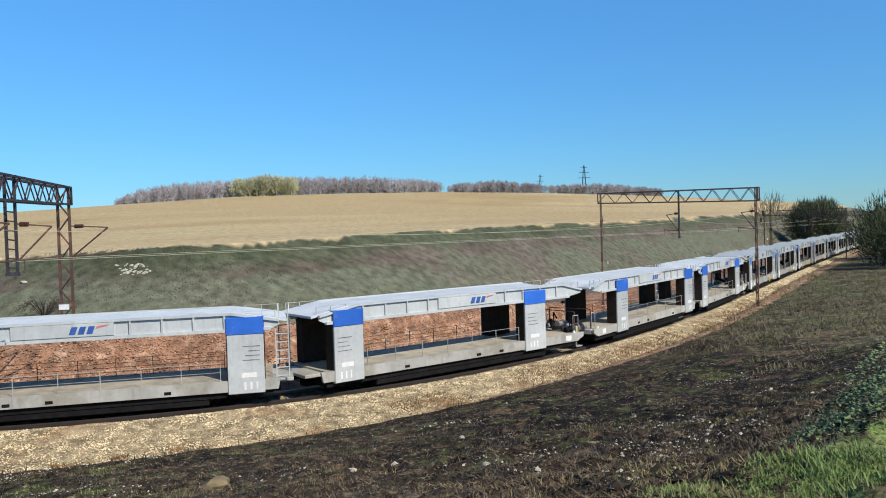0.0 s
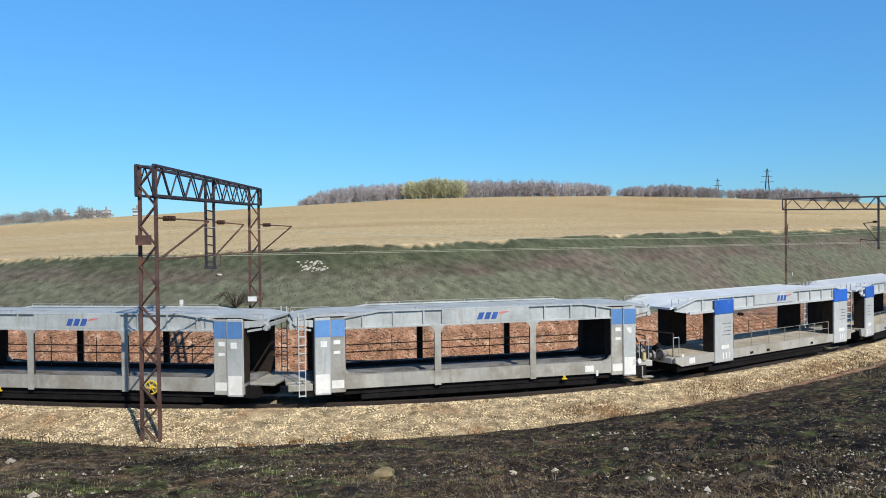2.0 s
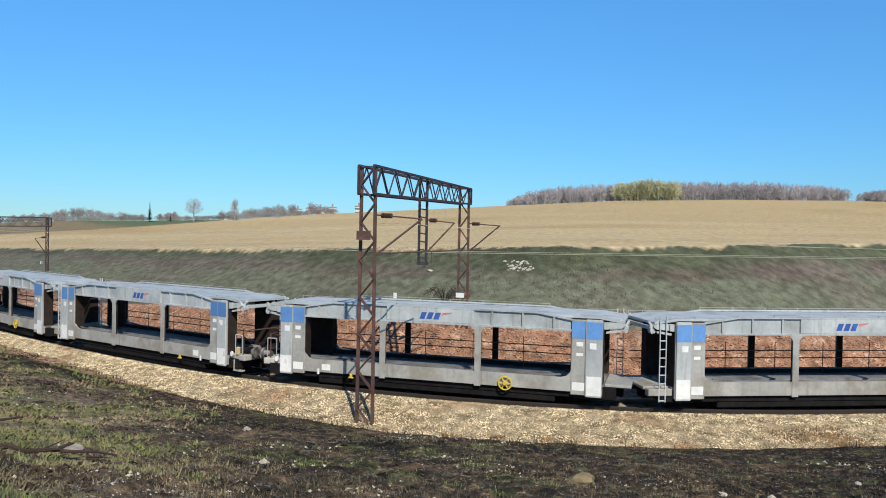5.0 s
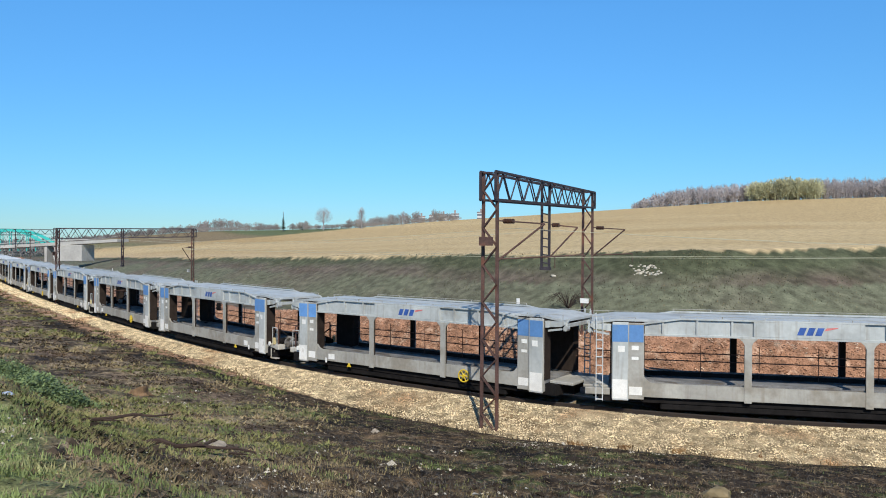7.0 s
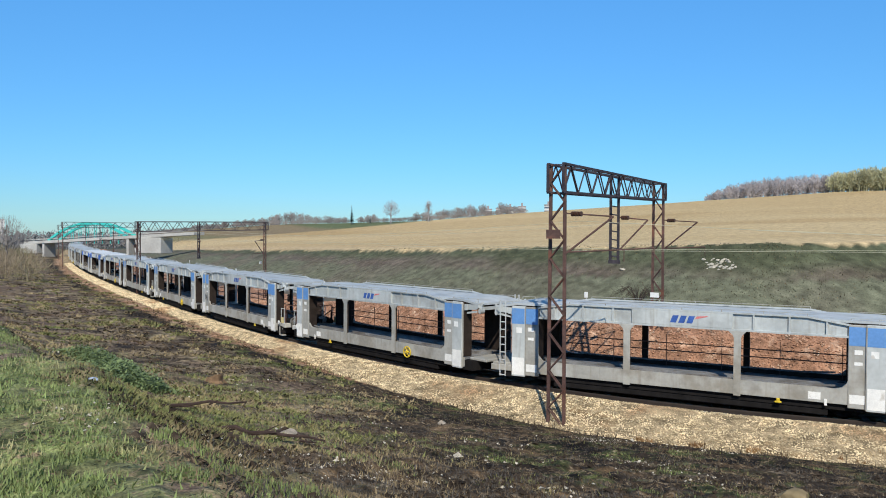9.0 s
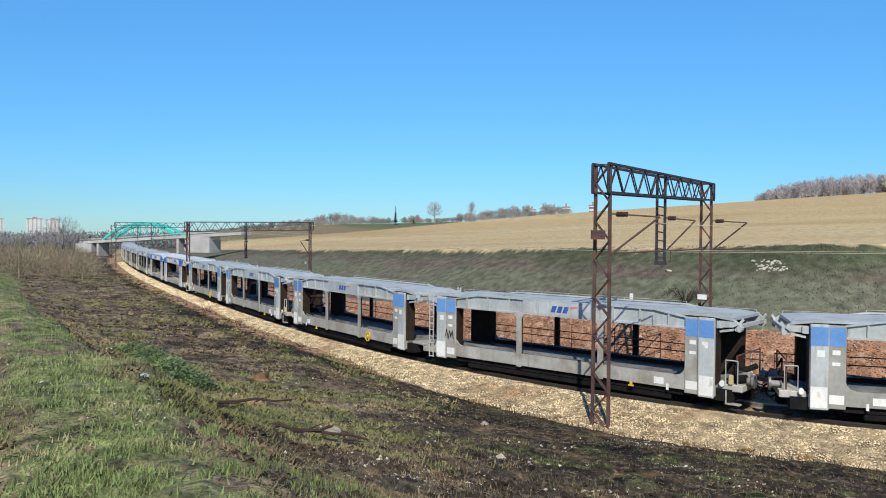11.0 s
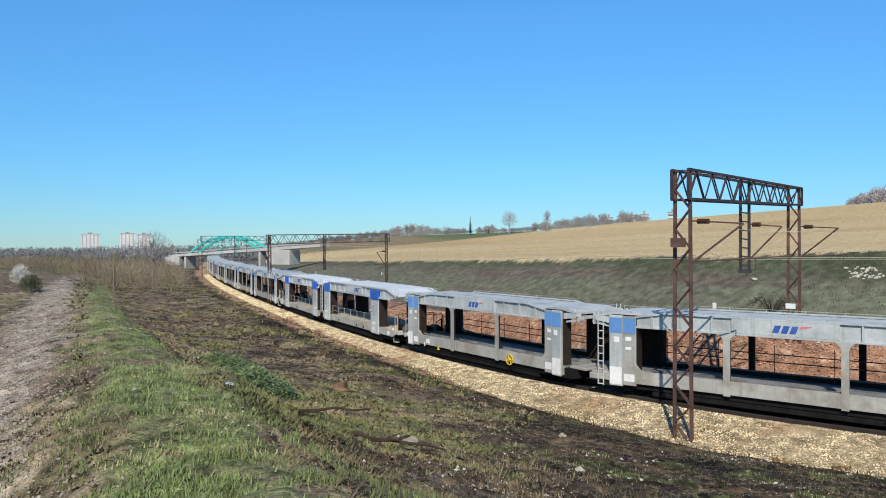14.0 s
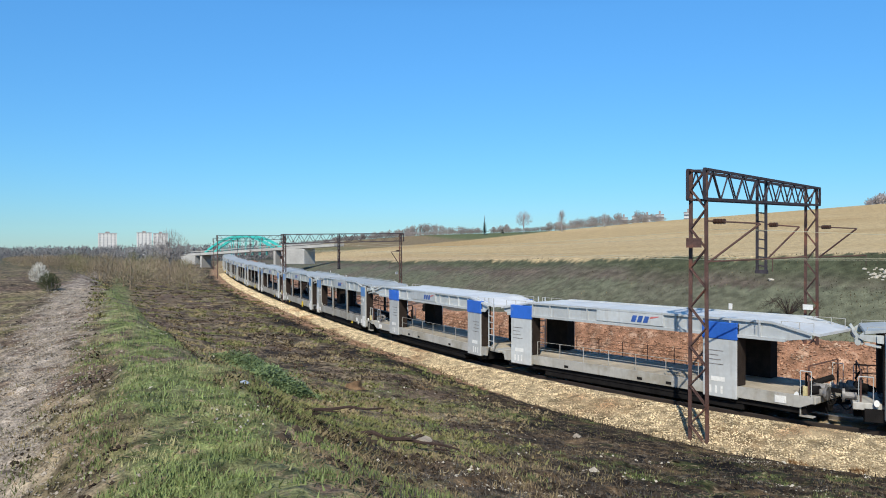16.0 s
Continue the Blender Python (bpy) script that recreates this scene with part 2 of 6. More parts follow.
LINE_X, LINE_Y = np.cumsum(np.cos(LINE_H)) * STEP, np.cumsum(np.sin(LINE_H)) * STEP
zero = int(np.searchsorted(LINE_S, 0))
LINE_X, LINE_Y = LINE_X - LINE_X[zero] - 8.135, LINE_Y - LINE_Y[zero] + 26.542


def on_line(s, d=0.0):
    """Point at s along track one, d to its far side, and the heading there."""
    x, y, h = np.interp(s, LINE_S, LINE_X), np.interp(s, LINE_S, LINE_Y), np.interp(s, LINE_S, LINE_H)
    return x - d * np.sin(h), y + d * np.cos(h), h


def beside(x, y):
    """Arrays of s and d (far side positive) of points in plan."""
    sx, sy, ss, sh = LINE_X[::4], LINE_Y[::4], LINE_S[::4], LINE_H[::4]
    s, d = np.empty(len(x)), np.empty(len(x))
    for i in range(0, len(x), 4000):
        j = slice(i, i + 4000)
        k = np.argmin((x[j, None] - sx) ** 2 + (y[j, None] - sy) ** 2, axis=1)
        dx, dy = x[j] - sx[k], y[j] - sy[k]
        cross = -dx * np.sin(sh[k]) + dy * np.cos(sh[k])
        s[j] = ss[k] + np.clip(dx * np.cos(sh[k]) + dy * np.sin(sh[k]), -2, 2)
        d[j] = np.sign(cross) * np.hypot(dx, dy)
    return s, d


def smooth(a, b, v):
    u = np.clip((v - a) / (b - a), 0, 1)
    return u * u * (3 - 2 * u)


def lattice(x, y, size, seed=0):
    """Smooth noise of -1 to 1 for arrays, by bilinear steps of a random grid."""
    g = np.random.default_rng(seed).uniform(-1, 1, (257, 257))
    u, v = x / size + 1000.37, y / size + 1000.71
    i, j = np.floor(u).astype(int), np.floor(v).astype(int)
    fu, fv = u - i, v - j
    fu, fv = fu * fu * (3 - 2 * fu), fv * fv * (3 - 2 * fv)
    a, b, i1, j1 = i % 256, j % 256, i % 256 + 1, j % 256 + 1
    return (g[a, b] * (1 - fu) + g[i1, b] * fu) * (1 - fv) + (g[a, j1] * (1 - fu) + g[i1, j1] * fu) * fv


def layers(x, y, size, seed, n=4):
    return sum(lattice(x, y, size / 2 ** k, seed + k) / 2 ** k for k in range(n)) / 1.6


FOOT, BANK = 18.5, 29.0            # distance of the cutting's upper edge behind track one
RIDGE = 400.0          # distance of the hill's crest
CREST_AZ = [-60, -29, -21, -16, -8, 0, 7.4, 15.5, 23.5, 32.6, 38.7, 44.8, 51, 55, 58, 62, 66, 70, 100]
CREST_EL = [0.2, 1.0, 1.8, 2.25, 2.8, 3.15, 3.25, 3.15, 2.7, 2.1, 1.68, 1.12, 0.9, 0.8, 0.6, 0.3, -0.3, -1.0, -1.0]
EDGE_AZ, EDGE_EL = [40, 44, 46.8, 51.5, 57, 61, 64], [1.9, 1.2, 0.87, 0.39, -0.09, -0.4, -0.6]    # upper edge of the ploughed field


def toe_of(s):
    return np.interp(s, [-60, -25, -13, -6, 4, 14, 60], [2.5, 2.8, 3.9, 4.4, 4.1, 3.4, 2.4])


def fall(r, az, d, toe=4.5):
    """How far down the near slope a point lies: 0 on the terrace, 1 at the ballast."""
    brow = np.interp(az, [-75, -45, -36, -28, -20, -5, 15, 40, 58, 65, 72, 75.4, 77, 80, 90], [300, 40, 14, 7, 4.5, 3, 1.5, 2, 5, 8.8, 17, 28, 46, 110, 400])
    go = 0.5 * (r - brow + np.sqrt((r - brow) ** 2 + (0.25 * brow) ** 2))
    return go / np.maximum(go + np.maximum(-d - toe, 0), 0.01)


def field_past(r, d):
    """How far up the field a point lies: 0 at the cutting's edge, 1 at the crest."""
    up = np.maximum(d - BANK, 0)
    return np.clip(up / np.maximum(up + np.maximum(RIDGE - r, 0), 0.01), 0, 1)


def bank_el(az):
    """Slope of the sight line to the cutting's upper edge, by compass."""
    return np.interp(az, [-40, -23, -13, -0.7, 12, 21, 30, 47, 53, 62, 70], [0.8, 0.7, 0.5, 0.25, -0.2, -0.48, -0.74, -1.05, -1.12, -1.15, -1.2])


def height(x, y):
    s, d = beside(x, y)
    r, az = np.hypot(x, y), np.degrees(np.arctan2(-x, y))
    # near side: bed, slope, terrace
    top = np.interp(az, [-180, -110, -70, -35, -20, 20, 60, 75, 100, 180], [3.9, 4.3, 4.6, 4.3, 3.9, 3.75, 3.7, 3.65, 3.6, 3.9])
    top = 3.75 + (top - 3.75) * smooth(2, 14, r)
    toe = toe_of(s)
    low = -0.88 + (4.6 - toe) * 0.2
    near = np.where(-d > toe, top + (low - top) * fall(r, az, d, toe), -1.0)
    rough = np.clip((-d - 4) / 4, 0, 1) * np.clip(60 / (r + 1), 0, 1)
    crumb = np.clip(16 / (r + 1), 0, 1) * (1 - 0.7 * band(x, y))
    near = near + rough * (layers(x, y, 3.0, 3) * 0.16 + layers(x, y, 0.7, 9) * 0.08 + crumb * (np.abs(layers(x, y, 0.42, 14, 2)) * 0.13 - 0.03))
    # far side: cutting and field
    elb = bank_el(az)
    zb = EYE + r * np.tan(np.radians(elb))
    bank = -0.85 + (zb + 0.85) * np.clip((d - FOOT) / (BANK - FOOT), 0, 1) ** 0.9 + np.clip((d - FOOT) / 3, 0, 1) * layers(x, y, 5, 21) * 0.25
    past = field_past(r, d)
    el = elb + (np.interp(az, CREST_AZ, CREST_EL) - elb) * past ** 0.75
    zc = EYE + RIDGE * np.tan(np.radians(np.interp(az, CREST_AZ, CREST_EL)))
    field = np.where(r < RIDGE, EYE + r * np.tan(np.radians(el)), zc - (r - RIDGE) * 0.012)
    far = np.where(d > BANK, field, bank)
    z = np.where(d > 0, far, near)
    # beyond the line's ends the land is a broad valley
    out = smooth(150, 320, r) * smooth(62, 68, az)
    return z * (1 - out) + out * (EYE - 5.0 - r * 0.008)


def lean_az(az):
    """The green starts a little behind the brow."""
    return np.where(az > 15, az - 4, az + 2)


def path_y(x):
    """The gravel path's middle line along the terrace."""
    return -1.5 - 0.21 * x


def band(x, y):
    """1 on the terrace's strip of grass between the path and the brow."""
    v = y + 0.221 * x + 0.35 * layers(x, y, 2.5, 44) + 0.25 * layers(x, y, 0.8, 45)
    return smooth(-0.6 + 0.5 * smooth(-16, -6, x), 0.1 + 0.5 * smooth(-16, -6, x), v) * smooth(1.75, 1.35, v) * smooth(-2.5, -4.5, x)


def verge(x, y):
    """1 on the fresh grass close beside the camera's other hand."""
    r, az = np.hypot(x, y), np.degrees(np.arctan2(-x, y))
    edge = np.interp(az, [-60, -40, -31, -17, -11], [13, 9.5, 7.4, 5.9, 3.0]) + 2.0 * layers(x, y, 1.3, 47) + 1.4 * layers(x, y, 0.5, 48)
    return smooth(0.3, -0.5, r - edge) * smooth(-10, -14, az) * smooth(-175, -90, az)


def cover(x, y):
    """Base colours of the ground by what grows on it."""
    s, d = beside(x, y)
    r, az = np.hypot(x, y), np.degrees(np.arctan2(-x, y))
    n1, n2, n3 = layers(x, y, 6.0, 40), layers(x, y, 1.6, 50), layers(x, y, 0.5, 60, 3)
    col = np.empty((len(x), 3))

    def put(rgb, m):
        m = np.clip(m, 0, 1)[:, None]
        col[:] = col * (1 - m) + np.array(rgb) * m

    col[:] = (0.052, 0.039, 0.028)
    put((0.022, 0.018, 0.015), (n1 + n2 * 0.8 - 0.05) * 3.5)
    put((0.19, 0.13, 0.075), (n2 + n3 * 0.8 - 0.30) * 2.5)
    put((0.25, 0.20, 0.14), (layers(x, y, 1.1, 64) + n3 - 0.62) * 4)
    put((0.017, 0.0145, 0.013), (3.5 - np.abs(-d - 7.5) + n1 * 4) * 0.5 * (n2 + n3 > -0.2))
    put((0.085, 0.105, 0.036), (n1 * 0.6 - n2 + n3 * 0.5 - 0.42) * 3)
    put((0.016, 0.0135, 0.012), smooth(16, 4, az) * smooth(9, 13, r) * smooth(34, 24, r) * (0.75 + n2 + n3 * 0.5) * (d < -4))
    side = smooth(43, 60, az) * smooth(-5.2, -6.5, d + n2)
    n4, n5, n6 = layers(x, y, 0.9, 66, 3), layers(x, y, 0.32, 67, 2), layers(x, y, 3.2, 68)
    put((0.19, 0.15, 0.098), side * (0.95 + n4 * 1.2 + n5))
    put((0.15, 0.15, 0.068), side * (n6 + n4 * 0.6 + n5 * 0.8 - 0.2) * 3)
    put((0.29, 0.235, 0.16), side * (n4 + n5 * 0.9 - 0.22) * 4)
    put((0.045, 0.036, 0.030), side * (n5 * 0.9 - n4 * 0.7 - n6 * 0.5 - 0.2) * 3)
    put((0.12, 0.085, 0.065), side * (layers(x, y, 2.6, 79) - 0.05) * 2.5)
    put((0.09, 0.105, 0.04), (1 - side) * (n5 + n4 * 0.6 - 0.28) * 3 * (d < -5))
    put((0.14, 0.095, 0.055), (1 - side) * (n5 - n4 - 0.35) * 3 * (d < -5))
    lee = smooth(-10, -30, az) * smooth(26, 48, r) * (d < -2)
    put((0.13, 0.115, 0.07), lee * (0.45 + n4 + n5))
    put((0.12, 0.125, 0.06), lee * (n6 + n5) * 2)
    put((0.15, 0.11, 0.075), smooth(-18, -6, az) * smooth(26, 10, az) * smooth(11.5, 7.5, r + 3 * n1) * (0.55 + n4 + n5))
    burnt = smooth(58, 40, az) * (1 - lee) * (d < -3)
    col *= (1 - 0.36 * burnt * (0.8 + 0.5 * n1))[:, None]
    f = fall(r, az, d)
    put((0.155, 0.122, 0.078), (0.25 - f + n1 * 0.2) * 5 * (0.6 + n3))
    put((0.16, 0.155, 0.07), (0.2 - f + n1 * 0.2 + n2 * 0.15) * 4 * (n3 + n2 > 0))
    f = fall(r, lean_az(az), d)
    put((0.14, 0.19, 0.06), (0.11 - f + n1 * 0.08 + n2 * 0.07) * 14 * smooth(-3, -12, az))
    put((0.13, 0.17, 0.05), verge(x, y) * (0.8 + n3))
    put((0.10, 0.075, 0.045), verge(x, y) * (0.1 - layers(x, y, 0.9, 49) * 1.6 + n3 * 0.4) * 2)
    put((0.16, 0.205, 0.075), band(x, y) * (0.9 + n2 * 0.6 + n3 * 0.5))
    put((0.23, 0.235, 0.11), band(x, y) * (n2 + n3 * 0.7) * 2)
    put((0.17, 0.155, 0.085), (f < 0.1) * (n2 + n3 - 0.4) * 2)
    put((0.155, 0.115, 0.085), band(x, y) * (layers(x, y, 1.9, 78) + 0.6 * n3 - 0.25) * 3)
    put((0.31, 0.265, 0.22), (1.2 - np.abs(y - path_y(x)) + n2 * 0.8) * 1.6 * smooth(-4, -8, x))
    put((0.17, 0.13, 0.10), (n3 + n2 - 0.1) * 2 * (np.abs(y - path_y(x)) < 1.4) * smooth(-4, -8, x))
    put((0.33, 0.20, 0.125), (d > -4) & (d < 11))
    put((0.34, 0.25, 0.17), ((d > -4) & (d < 11)) * (n2 + n3) * 2)
    b = d > 10.5 + n2
    put((0.132, 0.112, 0.09), b)
    put((0.105, 0.108, 0.072), (layers(x, y, 5.0, 73, 3) + n1 * 0.4) * 1.6 * b)
    put((0.075, 0.065, 0.052), (layers(x, y, 4.5, 74, 2) - 0.25) * 1.8 * b)
    put((0.11, 0.088, 0.07), (layers(x, y, 9.0, 70) + 0.15) * 2 * b * smooth(BANK - 1.5, BANK - 4, d) * smooth(FOOT + 3.5, FOOT + 6, d))
    put((0.082, 0.092, 0.055), b * (2.2 - np.abs(d - BANK + 1.2) + n1) * 0.6)
    put((0.055, 0.062, 0.036), b * (layers(x, y, 3.5, 76, 2) - 0.1) * 1.6 * smooth(BANK - 6, BANK - 2, d))
    put((0.125, 0.132, 0.09), ((d > FOOT) & (d < FOOT + 6)) * (0.75 + n1) * b)
    f = d > BANK - 0.3 + 1.0 * n1
    put((0.43, 0.325, 0.175), f)
    put((0.47, 0.36, 0.23), f * np.clip(1 - (d - BANK) / 18, 0, 1) * (0.7 + n1))
    put((0.37, 0.265, 0.13), f * np.clip((layers(x, y, 60.0, 80) - 0.05) * 2, 0, 0.8) * np.clip((d - BANK) / 40, 0, 1))
    put((0.49, 0.385, 0.22), f * np.clip((layers(x * 0.25, y, 40.0, 90) - 0.1) * 2, 0, 0.7))
    el = bank_el(az) + (np.interp(az, CREST_AZ, CREST_EL) - bank_el(az)) * field_past(r, d) ** 0.75
    g = smooth(0.0, 0.05, el - np.interp(az, EDGE_AZ, EDGE_EL)) * smooth(43, 45, az) * (d > BANK)
    put((0.11, 0.135, 0.07), g)
    put((0.20, 0.16, 0.10), g * np.clip(layers(x * 0.2, y, 50.0, 95) * 3, 0, 1))
    put((0.10, 0.095, 0.06), smooth(60, 140, r) * (d < -16) * (np.abs(y - path_y(x)) > 1.4) * (1 - 0.8 * band(x, y)))
    put((0.075, 0.08, 0.065), smooth(RIDGE + 10, RIDGE + 60, r))
    return col


def build_ground():
    az = np.concatenate([np.arange(-66, 112, 0.3), np.arange(112, 294, 3.0)])
    r = np.concatenate([[0.0], np.geomspace(1.5, 60, 330), np.geomspace(61, 460, 150), np.geomspace(480, 4500, 30)])
    A, R = np.meshgrid(np.radians(az), r, indexing="ij")
    x, y = (-R * np.sin(A)).ravel(), (R * np.cos(A)).ravel()
    z = height(x, y)
    z[R.ravel() == 0] = height(np.array([0.0]), np.array([0.0]))[0]
    na, nr = len(az), len(r)
    i, j = np.meshgrid(np.arange(na), np.arange(nr - 1), indexing="ij")
    k = (i + 1) % na
    faces = np.stack([i * nr + j, k * nr + j, k * nr + j + 1, i * nr + j + 1], -1).reshape(-1, 4)[:, ::-1]
    ob = raw("ground", np.stack([x, y, z], 1).tolist(), faces.tolist(), GROUND)
    ob.data.polygons.foreach_set("use_smooth", [True] * len(ob.data.polygons))
    c = ob.data.color_attributes.new("cover", "FLOAT_COLOR", "POINT")
    c.data.foreach_set("color", np.concatenate([cover(x, y), np.ones((len(x), 1))], 1).ravel())
    ob.data.materials.append(FARGROUND)
    sm, dm = beside(x, y)
    ob.data.polygons.foreach_set("material_index", (dm[faces[:, 0]] > 10.0).astype(np.int32))
    tagged(ob, "rolling ground with burnt slope, grassy cutting and ploughed field", "ground", kind="structure")


build_ground()


def strip(name, profile, s0, s1, step, mat, label, category, bumpy=0.0):
    """A body of one cross-section (d, z) along the line."""
    ss = np.arange(s0, s1, step)
    verts, faces, n = [], [], len(profile)
    for s in ss:
        for d, z in profile:
            x, y, h = on_line(s, d)
            verts.append((x, y, z + (random.uniform(-bumpy, bumpy) if bumpy else 0)))
    for i in range(len(ss) - 1):
        for j in range(n - 1):
            a = i * n + j
            faces.append((a, a + n, a + n + 1, a + 1))
    ob = raw(name, verts, faces, mat)
    return tagged(ob, label, category, kind="structure")


TRACK2 = 4.6
near_bed = [(-4.9, -1.1)] + [(-4.6 + 0.3 * i, -0.90 + 0.058 * i) for i in range(9)] + [(-1.75, -0.37), (-1.2, -0.37), (-0.95, RAIL - 0.15)] + [(-0.6 + 0.4 * i, RAIL - 0.165) for i in range(7)] + [(2.2, RAIL - 0.2)]
strip("ballast_bed", near_bed, -300, 330, 0.6, BALLAST, "pale limestone ballast shoulder under the near track", "ballast", 0.035)
strip("ballast_bed", [(2.2, RAIL - 0.2)] + [(2.5 + 0.5 * i, RAIL - 0.18) for i in range(9)] + [(7.5 + 0.6 * i, RAIL - 0.19 - 0.03 * i) for i in range(4)] + [(10.2, -1.1)], -300, 330, 0.8, BALLAST2, "rust-brown ballast under the far track", "ballast", 0.03)


def rails(centre):
    for side in (-0.75, 0.75):
        d = centre + side
        p = [(d + q, RAIL + z) for q, z in ((-0.07, -0.17), (-0.02, -0.14), (-0.035, -0.03), (-0.03, 0), (0.03, 0), (0.035, -0.03), (0.02, -0.14), (0.07, -0.17))]
        strip("rail", p, -300, 330, 1.5, RAILSIDE if side < 0 else STEEL, "worn steel rail with a rusty web", "rail")


rails(0)
rails(TRACK2)


def sleepers(centre, s0, s1):
    bm = bmesh.new()
    for s in np.arange(s0, s1, 0.62):
        x, y, h = on_line(s, centre)
        m = pose(x, y, RAIL - 0.2, 0, 0, math.degrees(h)) @ Matrix.Diagonal((0.24, 2.5, 0.1, 1))
        bmesh.ops.create_cube(bm, size=1, matrix=m)
    tagged(part("sleepers", bm, SLEEPER), "weathered concrete sleepers set in the ballast", "sleepers", kind="stuff")


sleepers(0, -80, 90)
sleepers(TRACK2, -80, 90)


def build_berm():
    """A long low bank of spilt ballast behind the far track."""
    ss, ds = np.arange(-75, 62, 0.6), [5.6, 5.9, 6.2, 6.5, 6.8, 7.2, 8.3, 9.3, 10.3, 11.4, 12.5]
    up = [0, 0.4, 0.85, 1.3, 1.7, 1.95, 1.95, 1.5, 0.9, 0.3, -0.6]
    S, D = np.meshgrid(ss, ds, indexing="ij")
    U = np.tile(np.array(up), (len(ss), 1)) * smooth(-60, -18, S) * smooth(48, 12, S)
    x, y, h = on_line(S.ravel(), D.ravel())
    z = RAIL - 0.25 + U.ravel() + 0.10 * layers(x, y, 1.4, 27) + np.random.default_rng(2).uniform(-0.05, 0.05, len(x))
    n = len(ds)
    faces = [(i * n + j, (i + 1) * n + j, (i + 1) * n + j + 1, i * n + j + 1) for i in range(len(ss) - 1) for j in range(n - 1)]
    rng = np.random.default_rng(61)
    k, j = rng.integers(0, len(ss) - 1, 26000), rng.integers(0, 6, 26000)
    u, w = rng.uniform(0, 1, 26000), rng.uniform(0, 1, 26000)
    X, Y, Z = (q.reshape(len(ss), n) for q in (x, y, z))
    at = [Q[k, j] * (1 - u) * (1 - w) + Q[k + 1, j] * u * (1 - w) + Q[k, j + 1] * (1 - u) * w + Q[k + 1, j + 1] * u * w for Q in (X, Y, Z)]
    stones("ballast_stones", at[0], at[1], at[2] + 0.01, rng.uniform(0.03, 0.085, 26000), RUSTSTONE, "rust-brown ballast stones banked behind the far track", 62)
    tagged(raw("ballast_berm", np.stack([x, y, z], 1).tolist(), faces, BALLAST2), "rust-brown ballast banked up behind the far track", "ballast", kind="structure")


# ---- car-carrier wagons ----
UNIT = 14.855
HALF = UNIT / 2


def side_outline(half, low, high, lip, fillet=0.35):
    """Side sill with raised, rounded ends."""
    pts = [(-half, low), (half, low), (half, high + fillet)]
    pts += [(half - fillet + fillet * math.cos(t), high + fillet - fillet * math.sin(t)) for t in (0.5, 1.05)] + [(half - fillet, high)]
    pts += [(-half + fillet, high)] + [(-half + fillet - fillet * math.cos(t), high + fillet - fillet * math.sin(t)) for t in (1.05, 0.5)] + [(-half, high + fillet)]
    return pts


def wheel_mesh(r):
    bm = bmesh.new()
    m = pose(0, 0, 0, 90)
    bmesh.ops.create_cone(bm, cap_ends=True, segments=20, radius1=r, radius2=r, depth=0.10, matrix=m)
    bmesh.ops.create_cone(bm, cap_ends=True, segments=20, radius1=r * 1.07, radius2=r * 1.07, depth=0.03, matrix=pose(0, 0.05, 0, 90))
    bmesh.ops.create_cone(bm, cap_ends=True, segments=10, radius1=0.12, radius2=0.1, depth=0.3, matrix=m)
    return bm


def add_running_gear(w, gear_x):
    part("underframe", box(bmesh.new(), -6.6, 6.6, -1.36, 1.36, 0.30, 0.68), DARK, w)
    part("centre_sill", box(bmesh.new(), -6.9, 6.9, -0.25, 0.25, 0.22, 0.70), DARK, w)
    # added box, its black standing in for the shade below the sill
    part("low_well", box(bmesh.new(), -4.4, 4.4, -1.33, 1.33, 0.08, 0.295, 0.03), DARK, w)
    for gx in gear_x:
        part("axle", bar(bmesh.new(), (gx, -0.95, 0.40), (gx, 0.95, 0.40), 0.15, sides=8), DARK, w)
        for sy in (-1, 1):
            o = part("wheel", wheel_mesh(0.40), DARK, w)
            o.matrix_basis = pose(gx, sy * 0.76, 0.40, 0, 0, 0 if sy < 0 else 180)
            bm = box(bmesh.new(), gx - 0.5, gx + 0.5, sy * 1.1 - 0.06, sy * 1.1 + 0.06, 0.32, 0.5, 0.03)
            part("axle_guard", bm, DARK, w)


